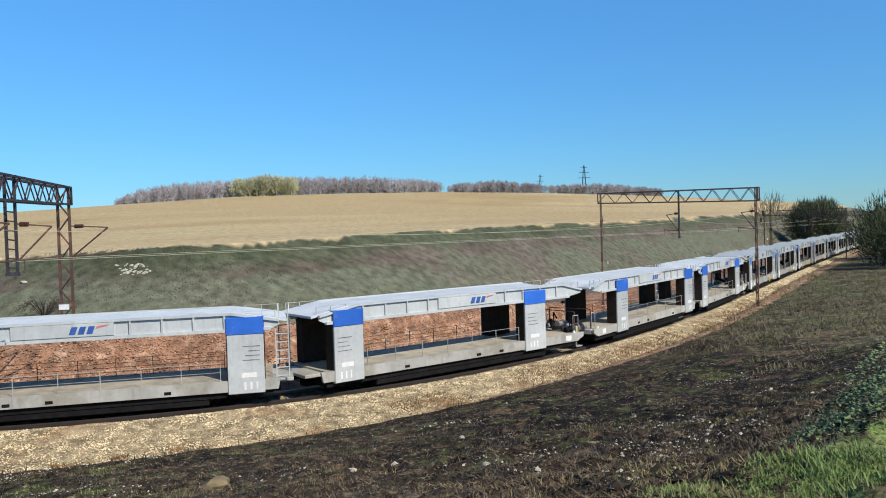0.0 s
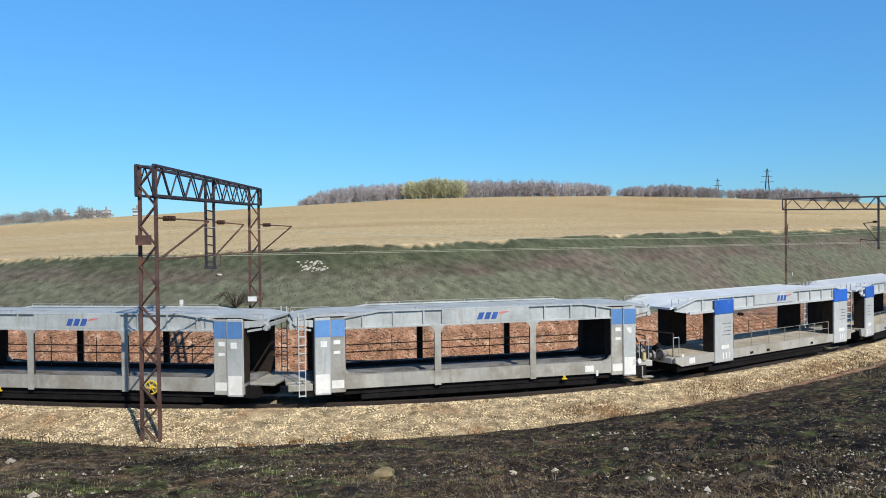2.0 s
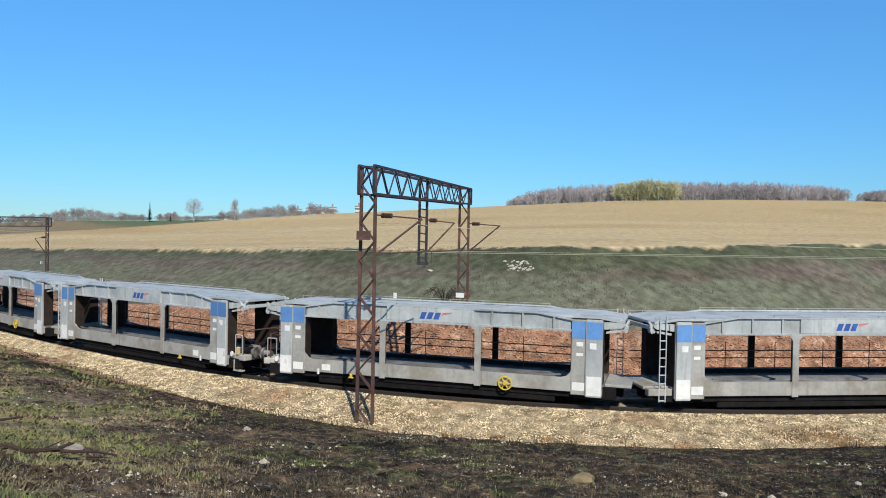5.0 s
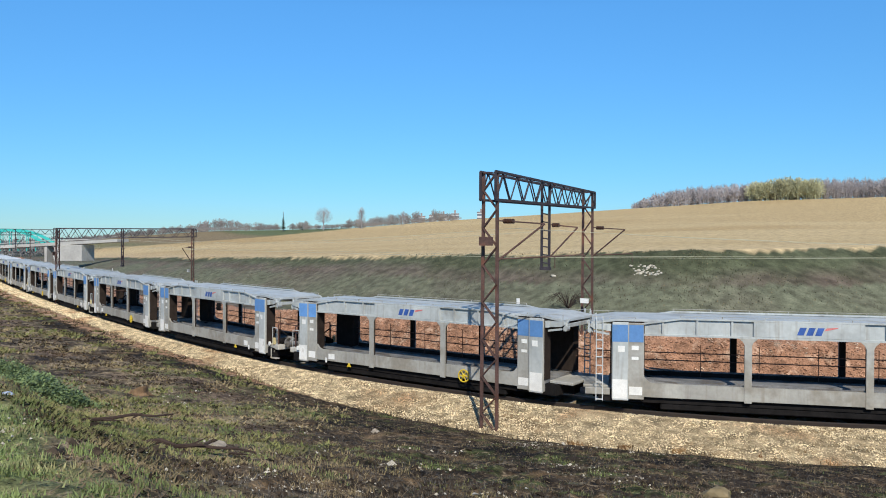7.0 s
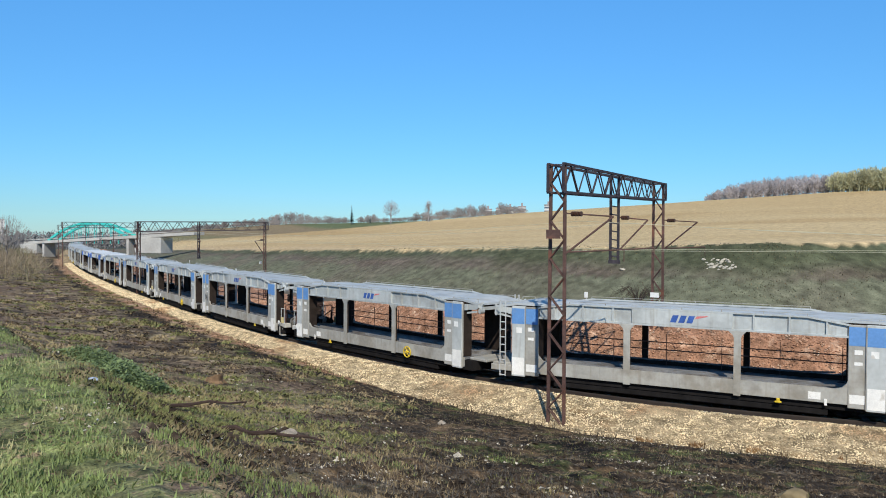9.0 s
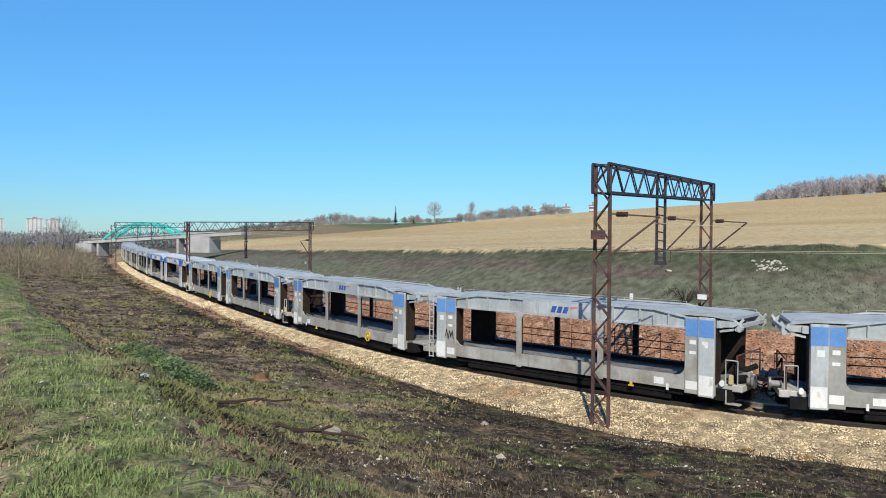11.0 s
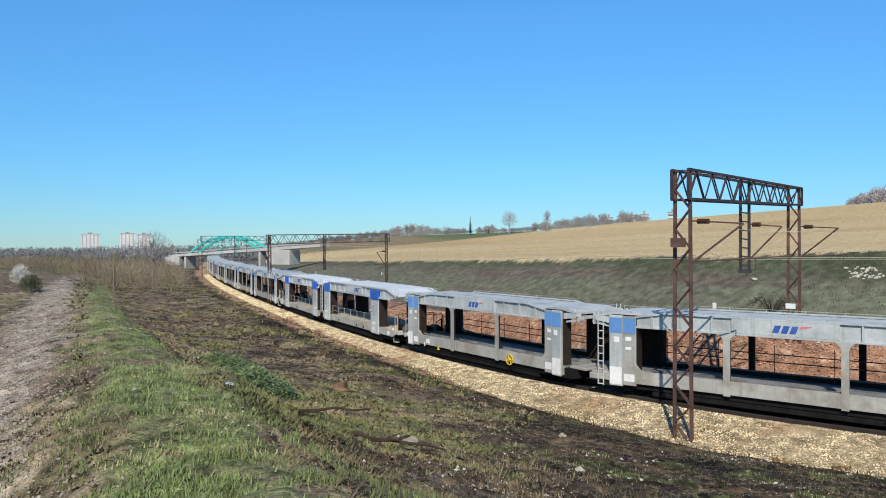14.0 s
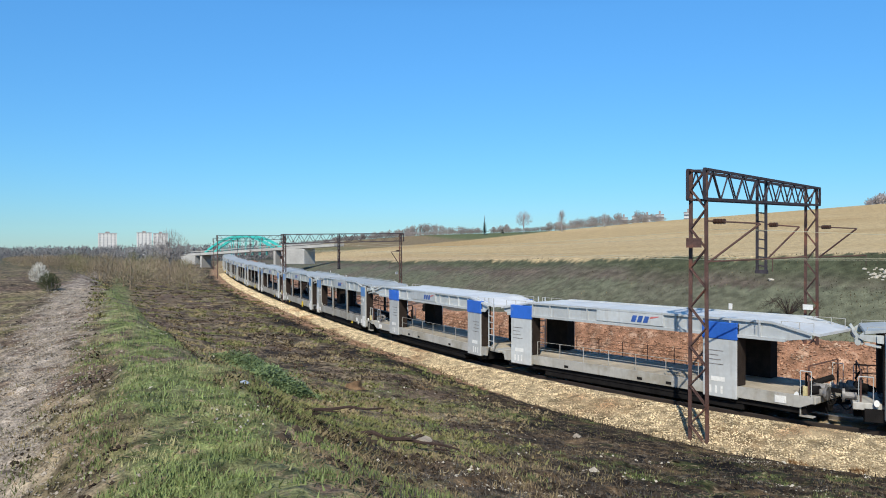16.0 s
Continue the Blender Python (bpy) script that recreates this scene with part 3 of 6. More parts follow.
def add_buffer_end(w, reach):
    """The coupled end at +x: platform, buffers, hook, hoses and hand hoops."""
    part("end_platform", box(bmesh.new(), 6.0, 7.0, -1.3, 1.3, 0.62, 0.84, 0.02), GREY, w)
    for sy in (-0.875, 0.875):
        bm = bar(bmesh.new(), (6.95, sy, 0.95), (7.28, sy, 0.95), 0.22, sides=12)
        bar(bm, (7.28, sy, 0.95), (7.36, sy, 0.95), 0.42, sides=16)
        part("buffer", bm, GREASY, w, "worn grey buffer")
        part("end_lamp", bar(bmesh.new(), (6.2, sy * 1.56, 0.86), (6.2, sy * 1.62, 0.86), 0.2, sides=14), WHITE, w, "pale round reflector")
        bm = bmesh.new()
        for a, b in (((6.3, 0.84), (6.3, 1.6)), ((6.3, 1.6), (6.8, 1.6)), ((6.8, 1.6), (6.8, 0.84))):
            bar(bm, (a[0], sy * 1.45, a[1]), (b[0], sy * 1.45, b[1]), 0.035, sides=6)
        part("hand_hoop", bm, PALE, w)
    bm = bmesh.new()
    bar(bm, (6.6, 0, 0.95), (7.38, 0, 0.92), 0.12)
    for k in range(4):
        bar(bm, (6.9, -0.5 + 0.1 * k, 0.9), (7.35, -0.6 + 0.16 * k, 0.6 + 0.05 * k), 0.04, sides=6)
    bar(bm, (6.5, -0.9, 0.92), (7.1, -0.9, 1.02), 0.28, sides=12)
    bar(bm, (6.4, -0.2, 1.0), (6.95, 0.5, 1.25), 0.2, sides=10)
    bar(bm, (6.7, -1.0, 0.8), (6.7, -1.0, 1.5), 0.05)
    bar(bm, (6.7, -1.0, 1.5), (6.9, -0.7, 1.25), 0.05)
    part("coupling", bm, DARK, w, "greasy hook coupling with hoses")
    for sy, z in ((-0.35, 0.72), (0.4, 0.66)):
        bm = bmesh.new()
        p = None
        for k in range(8):
            u = k / 7
            q = Vector((6.95 + 0.46 * u, sy, z + 0.1 - 0.32 * math.sin(math.pi * u * 0.9)))
            if p:
                bar(bm, p, q, 0.045, sides=6)
            p = q
        tagged(part("brake_hose", bm, DARK, w), kind="stuff")
    bm = box(bmesh.new(), 6.45, 6.62, -1.36, -1.22, 0.84, 1.14, 0.02)
    part("valve_box", bm, YELLOWED, w, "yellowed valve box")
    part("brake_cylinder", bar(bmesh.new(), (6.5, -0.55, 1.02), (7.05, -0.55, 1.02), 0.30, sides=14), GREASY, w, "pale dusty cylinder")
    bm = bmesh.new()
    bar(bm, (6.85, -1.15, 0.84), (6.85, -1.15, 1.75), 0.045)
    bar(bm, (6.85, -1.15, 1.75), (6.85, 1.15, 1.75), 0.035)
    bar(bm, (6.85, 1.15, 1.75), (6.85, 1.15, 0.84), 0.045)
    part("end_railing", bm, RUST, w, "thin rusty end railing")
    part("step", box(box(bmesh.new(), 6.35, 6.95, -1.42, -1.2, 0.22, 0.26), 6.35, 6.4, -1.4, -1.35, 0.24, 0.65), GREY, w)
    part("number_strip", box(bmesh.new(), 6.25, 6.6, -1.32, -1.305, 0.5, 0.58), WHITE, w, "white painted bars")


def add_ladder(w, x, y, half=0.17, foot=0.3):
    bm = bmesh.new()
    for dx in (-half, half):
        bar(bm, (x + dx, y, foot), (x + dx, y, 3.1), 0.045)
    n = int((2.75 - foot) / 0.28)
    for k in range(n):
        bar(bm, (x - half, y, foot + 0.04 + 0.28 * k), (x + half, y, foot + 0.04 + 0.28 * k), 0.04, sides=6)
    part("ladder", bm, PALE, w, "pale steel ladder")


def add_brake_wheel(w, x, y):
    bm = bmesh.new()
    n = 18
    for k in range(n):
        a, b = 2 * math.pi * k / n, 2 * math.pi * (k + 1) / n
        bar(bm, (x + 0.22 * math.cos(a), y, 0.62 + 0.22 * math.sin(a)), (x + 0.22 * math.cos(b), y, 0.62 + 0.22 * math.sin(b)), 0.05, sides=6)
    for k in range(6):
        a = 2 * math.pi * k / 6
        bar(bm, (x, y, 0.62), (x + 0.22 * math.cos(a), y, 0.62 + 0.22 * math.sin(a)), 0.035, sides=6)
    bar(bm, (x, y - 0.06, 0.62), (x, y + 0.06, 0.62), 0.12, sides=10)
    part("brake_wheel", bm, YELLOW, w, "yellow spoked hand-brake wheel")


def add_logo(beam, x, y, z, h, sign):
    """Three slanted blue shapes."""
    bm = bmesh.new()
    for k in range(3):
        x0 = x + sign * (-0.36 + 0.26 * k)
        t = 0.09 * sign
        prism(bm, [(x0, z), (x0 + sign * 0.19, z), (x0 + sign * 0.19 + t, z + h), (x0 + t, z + h)], y, y + 0.006 * (1 if y > 0 else -1))
    part("logo", bm, LOGO, beam, "three slanted blue shapes")
    out = 0.006 if y > 0 else -0.006
    bm = prism(bmesh.new(), [(x + sign * 0.44, z + h * 0.62), (x + sign * 0.80, z + h * 0.95), (x + sign * 0.86, z + h * 1.12), (x + sign * 0.50, z + h * 1.0)], y, y + out)
    part("logo_sweep", bm, SWOOSH, beam, "faded red sweep")


def handrail(w, y, z0, z1, x0, x1, pitch, wires, mat, name, label=""):
    bm = bmesh.new()
    n = max(1, round((x1 - x0) / pitch))
    for k in range(n + 1):
        x = x0 + (x1 - x0) * k / n
        bar(bm, (x, y, z0), (x, y, z1), 0.022)
    for k in range(wires):
        z = z1 - (z1 - z0) * k / max(wires, 1)
        bar(bm, (x0, y, z), (x1, y, z), 0.013)
    return part(name, bm, mat, w, label)


def wagon_posts(far):
    """A deck unit with two posts a side, split end panels and a plaque on the upper beam."""
    w = new("car_carrier_wagon")
    add_running_gear(w, (-5.0, 5.0))
    part("lower_deck", box(box(bmesh.new(), -6.0, 6.0, -1.34, 1.34, 0.70, 0.78), -6.0, 6.0, -0.3, 0.3, 0.78, 0.86), DECK, w)
    ud = bmesh.new()
    prism(ud, [(-7.0, 2.82), (-5.8, 2.94), (5.8, 2.94), (6.6, 2.86), (6.6, 2.95), (5.8, 3.02), (-5.8, 3.02), (-7.0, 2.9)], -1.34, 1.34)
    part("upper_deck", ud, DULLDECK, w)
    for sy in (-1, 1):
        y0, y1 = sorted((sy * 1.38, sy * 1.48))
        part("side_sill", prism(bmesh.new(), side_outline(4.95, 0.50, 0.95, 0), y0, y1), DULLGREY, w)
        part("trough_edge", prism(bmesh.new(), [(-4.6, 1.0), (-3.6, 0.93), (3.6, 0.93), (4.6, 1.0), (4.6, 1.05), (3.6, 0.98), (-3.6, 0.98), (-4.6, 1.05)], *sorted((sy * 1.30, sy * 1.37))), DECK, w)
        # upper beam: web, flanges, stiffeners
        bm = bmesh.new()
        prism(bm, [(-6.2, 2.62), (-5.0, 2.53), (5.0, 2.53), (6.2, 2.62), (6.2, 2.84), (5.0, 2.86), (3.8, 3.05), (-3.8, 3.05), (-5.0, 2.86), (-6.2, 2.84)], *sorted((sy * 1.38, sy * 1.42)))
        for o in ([(-5.0, 2.50), (5.0, 2.50), (5.0, 2.56), (-5.0, 2.56)], [(-3.8, 3.04), (3.8, 3.04), (3.8, 3.09), (-3.8, 3.09)], [(-5.0, 2.85), (-3.8, 3.04), (-3.8, 3.09), (-5.0, 2.9)], [(3.8, 3.04), (5.0, 2.85), (5.0, 2.9), (3.8, 3.09)]):
            prism(bm, o, *sorted((sy * 1.36, sy * 1.49)))
        for x in (-4.35, -3.3, -2.25, 2.25, 3.3, 4.35):
            box(bm, x - 0.03, x + 0.03, *sorted((sy * 1.38, sy * 1.485)), 2.53, 3.03 - max(0, abs(x) - 3.75) * 0.16)
        beam = part("upper_beam", bm, DULLPALE, w)
        part("plaque", box(bmesh.new(), -1.62, 1.62, *sorted((sy * 1.40, sy * 1.492)), 2.56, 3.035, 0.01), DULLPALE, beam)
        add_logo(beam, 0, sy * 1.493, 2.66, 0.24, -sy)
        for x in (-1.77, 1.77):
            bm = prism(bmesh.new(), [(x - 0.11, 0.45), (x + 0.11, 0.45), (x + 0.11, 2.28), (x + 0.15, 2.38), (x + 0.28, 2.5), (x - 0.28, 2.5), (x - 0.15, 2.38), (x - 0.11, 2.28)], *sorted((sy * 1.45, sy * 1.50)))
            post = part("post", bm, DULLGREY, w)
            part("post_back", box(bmesh.new(), x - 0.10, x + 0.10, *sorted((sy * 1.36, sy * 1.448)), 0.96, 2.5), GRIMESHADE, post, "inner side with grime and shade in its colour")
        for sx in (-1, 1):
            x0, x1 = sorted((sx * 4.93, sx * 5.95))
            mid = sx * 5.42
            bm = box(bmesh.new(), x0, x1, *sorted((sy * 1.05, sy * 1.50)), 0.40, 2.90, 0.02)
            bar(bm, (mid, sy * 1.53, 0.4), (mid, sy * 1.53, 2.9), 0.03)
            pan = part("end_panel", bm, DULLGREY, w)
            part("door_strip", box(bmesh.new(), *sorted((mid, sx * 5.93)), *sorted((sy * 1.45, sy * 1.55)), 0.36, 2.92, 0.015), DULLPALE, pan, "paler raised strip")
            part("panel_back", box(bmesh.new(), x0 - 0.02, x1 + 0.02, *sorted((sy * 0.98, sy * 1.44)), 0.80, 2.91), GRIMESHADE, pan, "inner side with grime and shade in its colour")
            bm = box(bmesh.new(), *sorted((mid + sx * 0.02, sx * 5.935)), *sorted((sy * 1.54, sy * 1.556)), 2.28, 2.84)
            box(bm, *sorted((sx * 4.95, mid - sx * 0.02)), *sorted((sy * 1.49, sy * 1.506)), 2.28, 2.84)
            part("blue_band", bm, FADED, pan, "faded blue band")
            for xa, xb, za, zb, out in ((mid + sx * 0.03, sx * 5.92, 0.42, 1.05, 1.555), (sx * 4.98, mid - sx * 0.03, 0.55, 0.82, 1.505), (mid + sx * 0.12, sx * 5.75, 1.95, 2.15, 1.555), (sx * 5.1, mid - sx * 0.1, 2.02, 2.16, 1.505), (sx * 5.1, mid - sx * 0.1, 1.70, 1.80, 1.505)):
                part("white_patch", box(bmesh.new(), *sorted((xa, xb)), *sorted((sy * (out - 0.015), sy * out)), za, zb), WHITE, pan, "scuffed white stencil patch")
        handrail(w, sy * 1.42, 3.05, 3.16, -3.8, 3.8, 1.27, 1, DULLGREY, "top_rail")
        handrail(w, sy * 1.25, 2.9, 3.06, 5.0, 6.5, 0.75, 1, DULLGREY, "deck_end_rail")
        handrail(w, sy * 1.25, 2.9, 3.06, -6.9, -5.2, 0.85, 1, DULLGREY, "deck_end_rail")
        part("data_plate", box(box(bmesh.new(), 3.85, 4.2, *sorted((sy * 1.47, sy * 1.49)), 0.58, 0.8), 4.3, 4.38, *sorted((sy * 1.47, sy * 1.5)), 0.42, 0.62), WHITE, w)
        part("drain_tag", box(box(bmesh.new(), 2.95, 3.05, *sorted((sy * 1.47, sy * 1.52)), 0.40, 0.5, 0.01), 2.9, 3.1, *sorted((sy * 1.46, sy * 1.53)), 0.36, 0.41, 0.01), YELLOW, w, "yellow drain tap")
        # near-black sheet stands in for the shade on the sill's inner face
        part("trough_wall", box(bmesh.new(), -4.9, 4.9, *sorted((sy * 1.30, sy * 1.375)), 0.56, 0.93), GRIMESHADE, w, "lower-deck inner wall with its shade in the colour")
    handrail(w, far * 1.22, 0.8, 1.93, -4.8, 4.8, 1.9, 0, RUST, "stanchion_rail")["kind"] = "stuff"
    for z in (1.35, 1.62):
        part("hand_rail", bar(bmesh.new(), (-6.8, far * 1.22, z), (6.8, far * 1.22, z), 0.035), RUST, w, "rusty hand rail")
    for sx, out in ((-1, 7.2), (1, 6.95)):
        bm = bmesh.new()
        for sy in (-1, 1):
            prism(bm, [(sx * 6.0, 2.62), (sx * (out - 0.35), 2.66), (sx * (out - 0.15), 2.74), (sx * (out - 0.2), 2.84), (sx * 6.0, 2.84)][::sx], *sorted((sy * 1.24, sy * 1.34)))
            bar(bm, (sx * (out - 0.3), sy * 1.2, 2.55), (sx * out, sy * 1.15, 2.92), 0.1)
            bar(bm, (sx * (out - 0.45), sy * 1.3, 2.95), (sx * (out - 0.02), sy * 1.2, 2.7), 0.06)
            bar(bm, (sx * 6.05, sy * 1.3, 2.5), (sx * (out - 0.35), sy * 1.3, 2.58), 0.07)
            bar(bm, (sx * (out - 0.12), sy * 1.28, 2.62), (sx * (out - 0.12), sy * 1.05, 2.62), 0.22, sides=10)
        bar(bm, (sx * (out - 0.1), -1.2, 2.7), (sx * (out - 0.1), 1.2, 2.7), 0.12)
        part("ramp_hinge", bm, DULLPALE, w)
    add_buffer_end(w, 0)
    part("gangway", box(box(bmesh.new(), -7.40, -6.0, -1.1, 1.1, 0.66, 0.76, 0.02), -7.3, -6.0, -1.42, -1.1, 0.5, 0.72, 0.02), DULLGREY, w)
    part("drawbar", bar(bmesh.new(), (-6.6, 0, 0.6), (-7.4, 0, 0.6), 0.2), DARK, w)
    add_ladder(w, -6.55, -1.40)
    add_brake_wheel(w, -2.75, 1.56)
    return tagged(w, "grey two-deck car-carrier wagon with blue-topped end panels, empty", "railway wagon", "wagons of the train")


def wagon_open(far):
    """A deck unit without posts: one long opening between broad flat panels."""
    w = new("car_carrier_wagon")
    add_running_gear(w, (-5.2, 4.8))
    part("lower_deck", box(bmesh.new(), -6.6, 6.6, -1.34, 1.34, 0.76, 0.84), TANDECK, w)
    part("upper_deck", prism(bmesh.new(), [(-7.2, 2.70), (-5.6, 2.95), (5.0, 2.95), (7.2, 2.70), (7.2, 2.78), (5.0, 3.03), (-5.6, 3.03), (-7.2, 2.78)], -1.34, 1.34), DECKTOP, w)
    for sy in (-1, 1):
        part("side_sill", prism(bmesh.new(), [(-6.8, 0.5), (6.4, 0.5), (7.0, 0.68), (7.0, 0.86), (-6.9, 0.86)], *sorted((sy * 1.38, sy * 1.48))), GREY, w)
        bm = prism(bmesh.new(), [(-6.6, 2.50), (5.8, 2.50), (6.9, 2.62), (6.9, 2.74), (5.4, 3.02), (-5.2, 3.02), (-6.9, 2.74), (-6.9, 2.62)], *sorted((sy * 1.38, sy * 1.42)))
        for o in ([(-6.6, 2.46), (5.8, 2.46), (5.8, 2.56), (-6.6, 2.56)], [(-5.2, 3.0), (5.4, 3.0), (5.4, 3.07), (-5.2, 3.07)], [(-6.9, 2.72), (-5.2, 3.0), (-5.2, 3.07), (-6.9, 2.8)], [(5.4, 3.0), (6.9, 2.72), (6.9, 2.8), (5.4, 3.07)]):
            prism(bm, o, *sorted((sy * 1.36, sy * 1.50)))
        for k in range(11):
            x = -5.0 + k
            if abs(x) > 1.6:
                box(bm, x - 0.03, x + 0.03, *sorted((sy * 1.38, sy * 1.49)), 2.52, 3.02)
        beam = part("upper_beam", bm, PALE, w)
        part("plaque", box(bmesh.new(), -1.5, 1.5, *sorted((sy * 1.40, sy * 1.495)), 2.58, 2.99, 0.01), PALE, beam)
        add_logo(beam, -0.5 * sy, sy * 1.496, 2.66, 0.24, -sy)
        for x0, x1 in ((-6.3, -5.05), (3.05, 4.25)):
            bm = box(bmesh.new(), x0, x1, *sorted((sy * 1.0, sy * 1.53)), 0.42, 2.36, 0.02)
            pan = part("end_panel", bm, PALE, w)
            part("panel_back", box(bmesh.new(), x0 - 0.03, x1 + 0.03, *sorted((sy * 0.94, sy * 1.46)), 0.86, 2.9), GRIMESHADE, pan, "inner side with grime and shade in its colour")
            for k in range(4):
                part("stencil", box(bmesh.new(), x0 + 0.15, x0 + 0.75 - 0.09 * (k % 3), *sorted((sy * 1.53, sy * 1.535)), 1.5 + 0.15 * k, 1.53 + 0.15 * k), GREASY, pan, "faint dark stencil bar")
            part("blue_cap", box(bmesh.new(), x0 - 0.02, x1 + 0.02, *sorted((sy * 1.0, sy * 1.55)), 2.36, 2.92, 0.015), BLUE, pan, "bright blue top")
            for xa, za, zb in ((0.3, 0.95, 1.1), (0.25, 0.55, 0.8), (0.45, 0.55, 0.8), (0.65, 0.55, 0.8)):
                part("stencil", box(bmesh.new(), x0 + xa, x0 + xa + (0.5 if za > 0.9 else 0.07), *sorted((sy * 1.53, sy * 1.536)), za, zb), WHITE, pan, "faint white stencil bar")
        handrail(w, sy * 1.36, 0.84, 1.45, -4.8, 2.8, 1.27, 2 if sy != far else 4, GREY if sy != far else RUST, "wire_rail", "thin posts with wires")
        handrail(w, sy * 1.25, 2.8, 3.08, 5.6, 6.9, 0.65, 1, GREY, "deck_end_rail")
        handrail(w, sy * 1.25, 2.8, 3.08, -6.9, -5.6, 0.65, 1, GREY, "deck_end_rail")
        for x0 in (-3.2, 0.4, 1.6):
            part("sill_slot", box(bmesh.new(), x0, x0 + 0.22, *sorted((sy * 1.475, sy * 1.486)), 0.56, 0.66), DARK, w, "dark slot in the sill")
        part("data_plate", box(bmesh.new(), 5.5, 5.85, *sorted((sy * 1.48, sy * 1.5)), 0.56, 0.78), WHITE, w)
    add_buffer_end(w, 0)
    part("gangway", box(bmesh.new(), -7.40, -6.0, -1.1, 1.1, 0.66, 0.78, 0.02), GREY, w)
    part("drawbar", bar(bmesh.new(), (-6.6, 0, 0.6), (-7.4, 0, 0.6), 0.2), DARK, w)
    add_ladder(w, -7.0, 1.30, 0.24, 0.85)
    return tagged(w, "pale grey open car-carrier wagon with bright blue panel tops, empty", "railway wagon", "wagons of the train")


def stretch(w, back, front, edge=6.0):
    """Draw the body out along its length; the coupled ends stay where they meet the next unit."""
    for ob in w.children_recursive:
        if ob.name.split(".")[0] in ("wheel", "axle", "axle_guard", "buffer", "coupling", "brake_hose", "end_railing"):
            continue
        for v in ob.data.vertices:
            k = front if v.co.x > 0 else back
            a = abs(v.co.x)
            b = a * k if a < edge else edge * k + (a - edge) * (7.4275 - edge * k) / (7.4275 - edge)
            v.co.x = math.copysign(b, v.co.x)


FIRST, LAST = -19, 30
TRAIN = {}
patterns = {}
for k in range(FIRST, LAST):
    plain = k in (-3, -2, -1, 0, 13, 14)
    far_side = 1 if k % 2 else -1
    key = (plain, far_side)
    if key not in patterns:
        patterns[key] = TRAIN[k] = wagon_open(far_side) if plain else wagon_posts(far_side)
        if plain:
            stretch(TRAIN[k], 1.02, 1.07)
        else:
            stretch(TRAIN[k], 1.08, 1.045)
    else:
        TRAIN[k] = copy_thing(patterns[key], pose(0, 0, 0))


def scribble(w, pts, y, mat, label):
    """One continuous painted stroke."""
    bm = bmesh.new()
    rows = [[bm.verts.new((x + dx, y, z + dz)) for dx, dz in ((-0.02, -0.015), (0.02, 0.015))] for x, z in pts]
    for (a, b), (c, d) in zip(rows, rows[1:]):
        bm.faces.new((a, b, d, c))
    part("graffiti", bm, mat, w, label)


scribble(TRAIN[10], [(5.9, 1.3), (5.8, 1.9), (5.68, 1.35), (5.6, 1.8), (5.5, 1.3), (5.62, 1.15), (5.8, 1.2), (5.5, 1.6), (5.35, 1.2)], 1.56, WHITE, "white scrawled graffiti")
scribble(TRAIN[9], [(-5.9, 1.2), (-5.8, 1.6), (-5.7, 1.2), (-5.62, 1.55), (-5.55, 1.3), (-5.47, 1.55), (-5.4, 1.2)], -1.56, DARK, "dark scrawled graffiti")
for w in TRAIN.values():
    w.scale = (1, 1, 1.07)

# ---- gantries, wires ----
def lattice_mast(g, foot, top_z, along, across, w=0.50, base_w=0.58, depth=0.11):
    """Two broad faces of legs and zigzag bracing; along and across are unit vectors in plan."""
    h = top_z - foot.z
    n = int(h / 0.62)

    def corner(i, z):
        u = (z - foot.z) / h
        k = base_w + (w - base_w) * u
        sx, sy = ((-1, -1), (1, -1), (1, 1), (-1, 1))[i]
        p = foot + along * sx * k / 2 + across * sy * depth / 2
        return Vector((p.x, p.y, z))
    for i, j in ((0, 3), (1, 2)):
        bm = bmesh.new()
        bar(bm, (corner(i, foot.z) + corner(j, foot.z)) / 2, (corner(i, top_z) + corner(j, top_z)) / 2, 0.06, depth)
        part("mast_leg", bm, RUST, g, "rusty red-brown mast leg")
    bm = bmesh.new()
    for k in range(n):
        za, zb = foot.z + h * k / n, foot.z + h * (k + 1) / n
        for i, j in ((0, 1), (2, 3)):
            a, b = (i, j) if (k + (i == 2)) % 2 else (j, i)
            bar(bm, corner(a, za), corner(b, zb), 0.034)
    tagged(part("mast_bracing", bm, RUST, g, "rusty zigzag mast bracing"), kind="stuff")


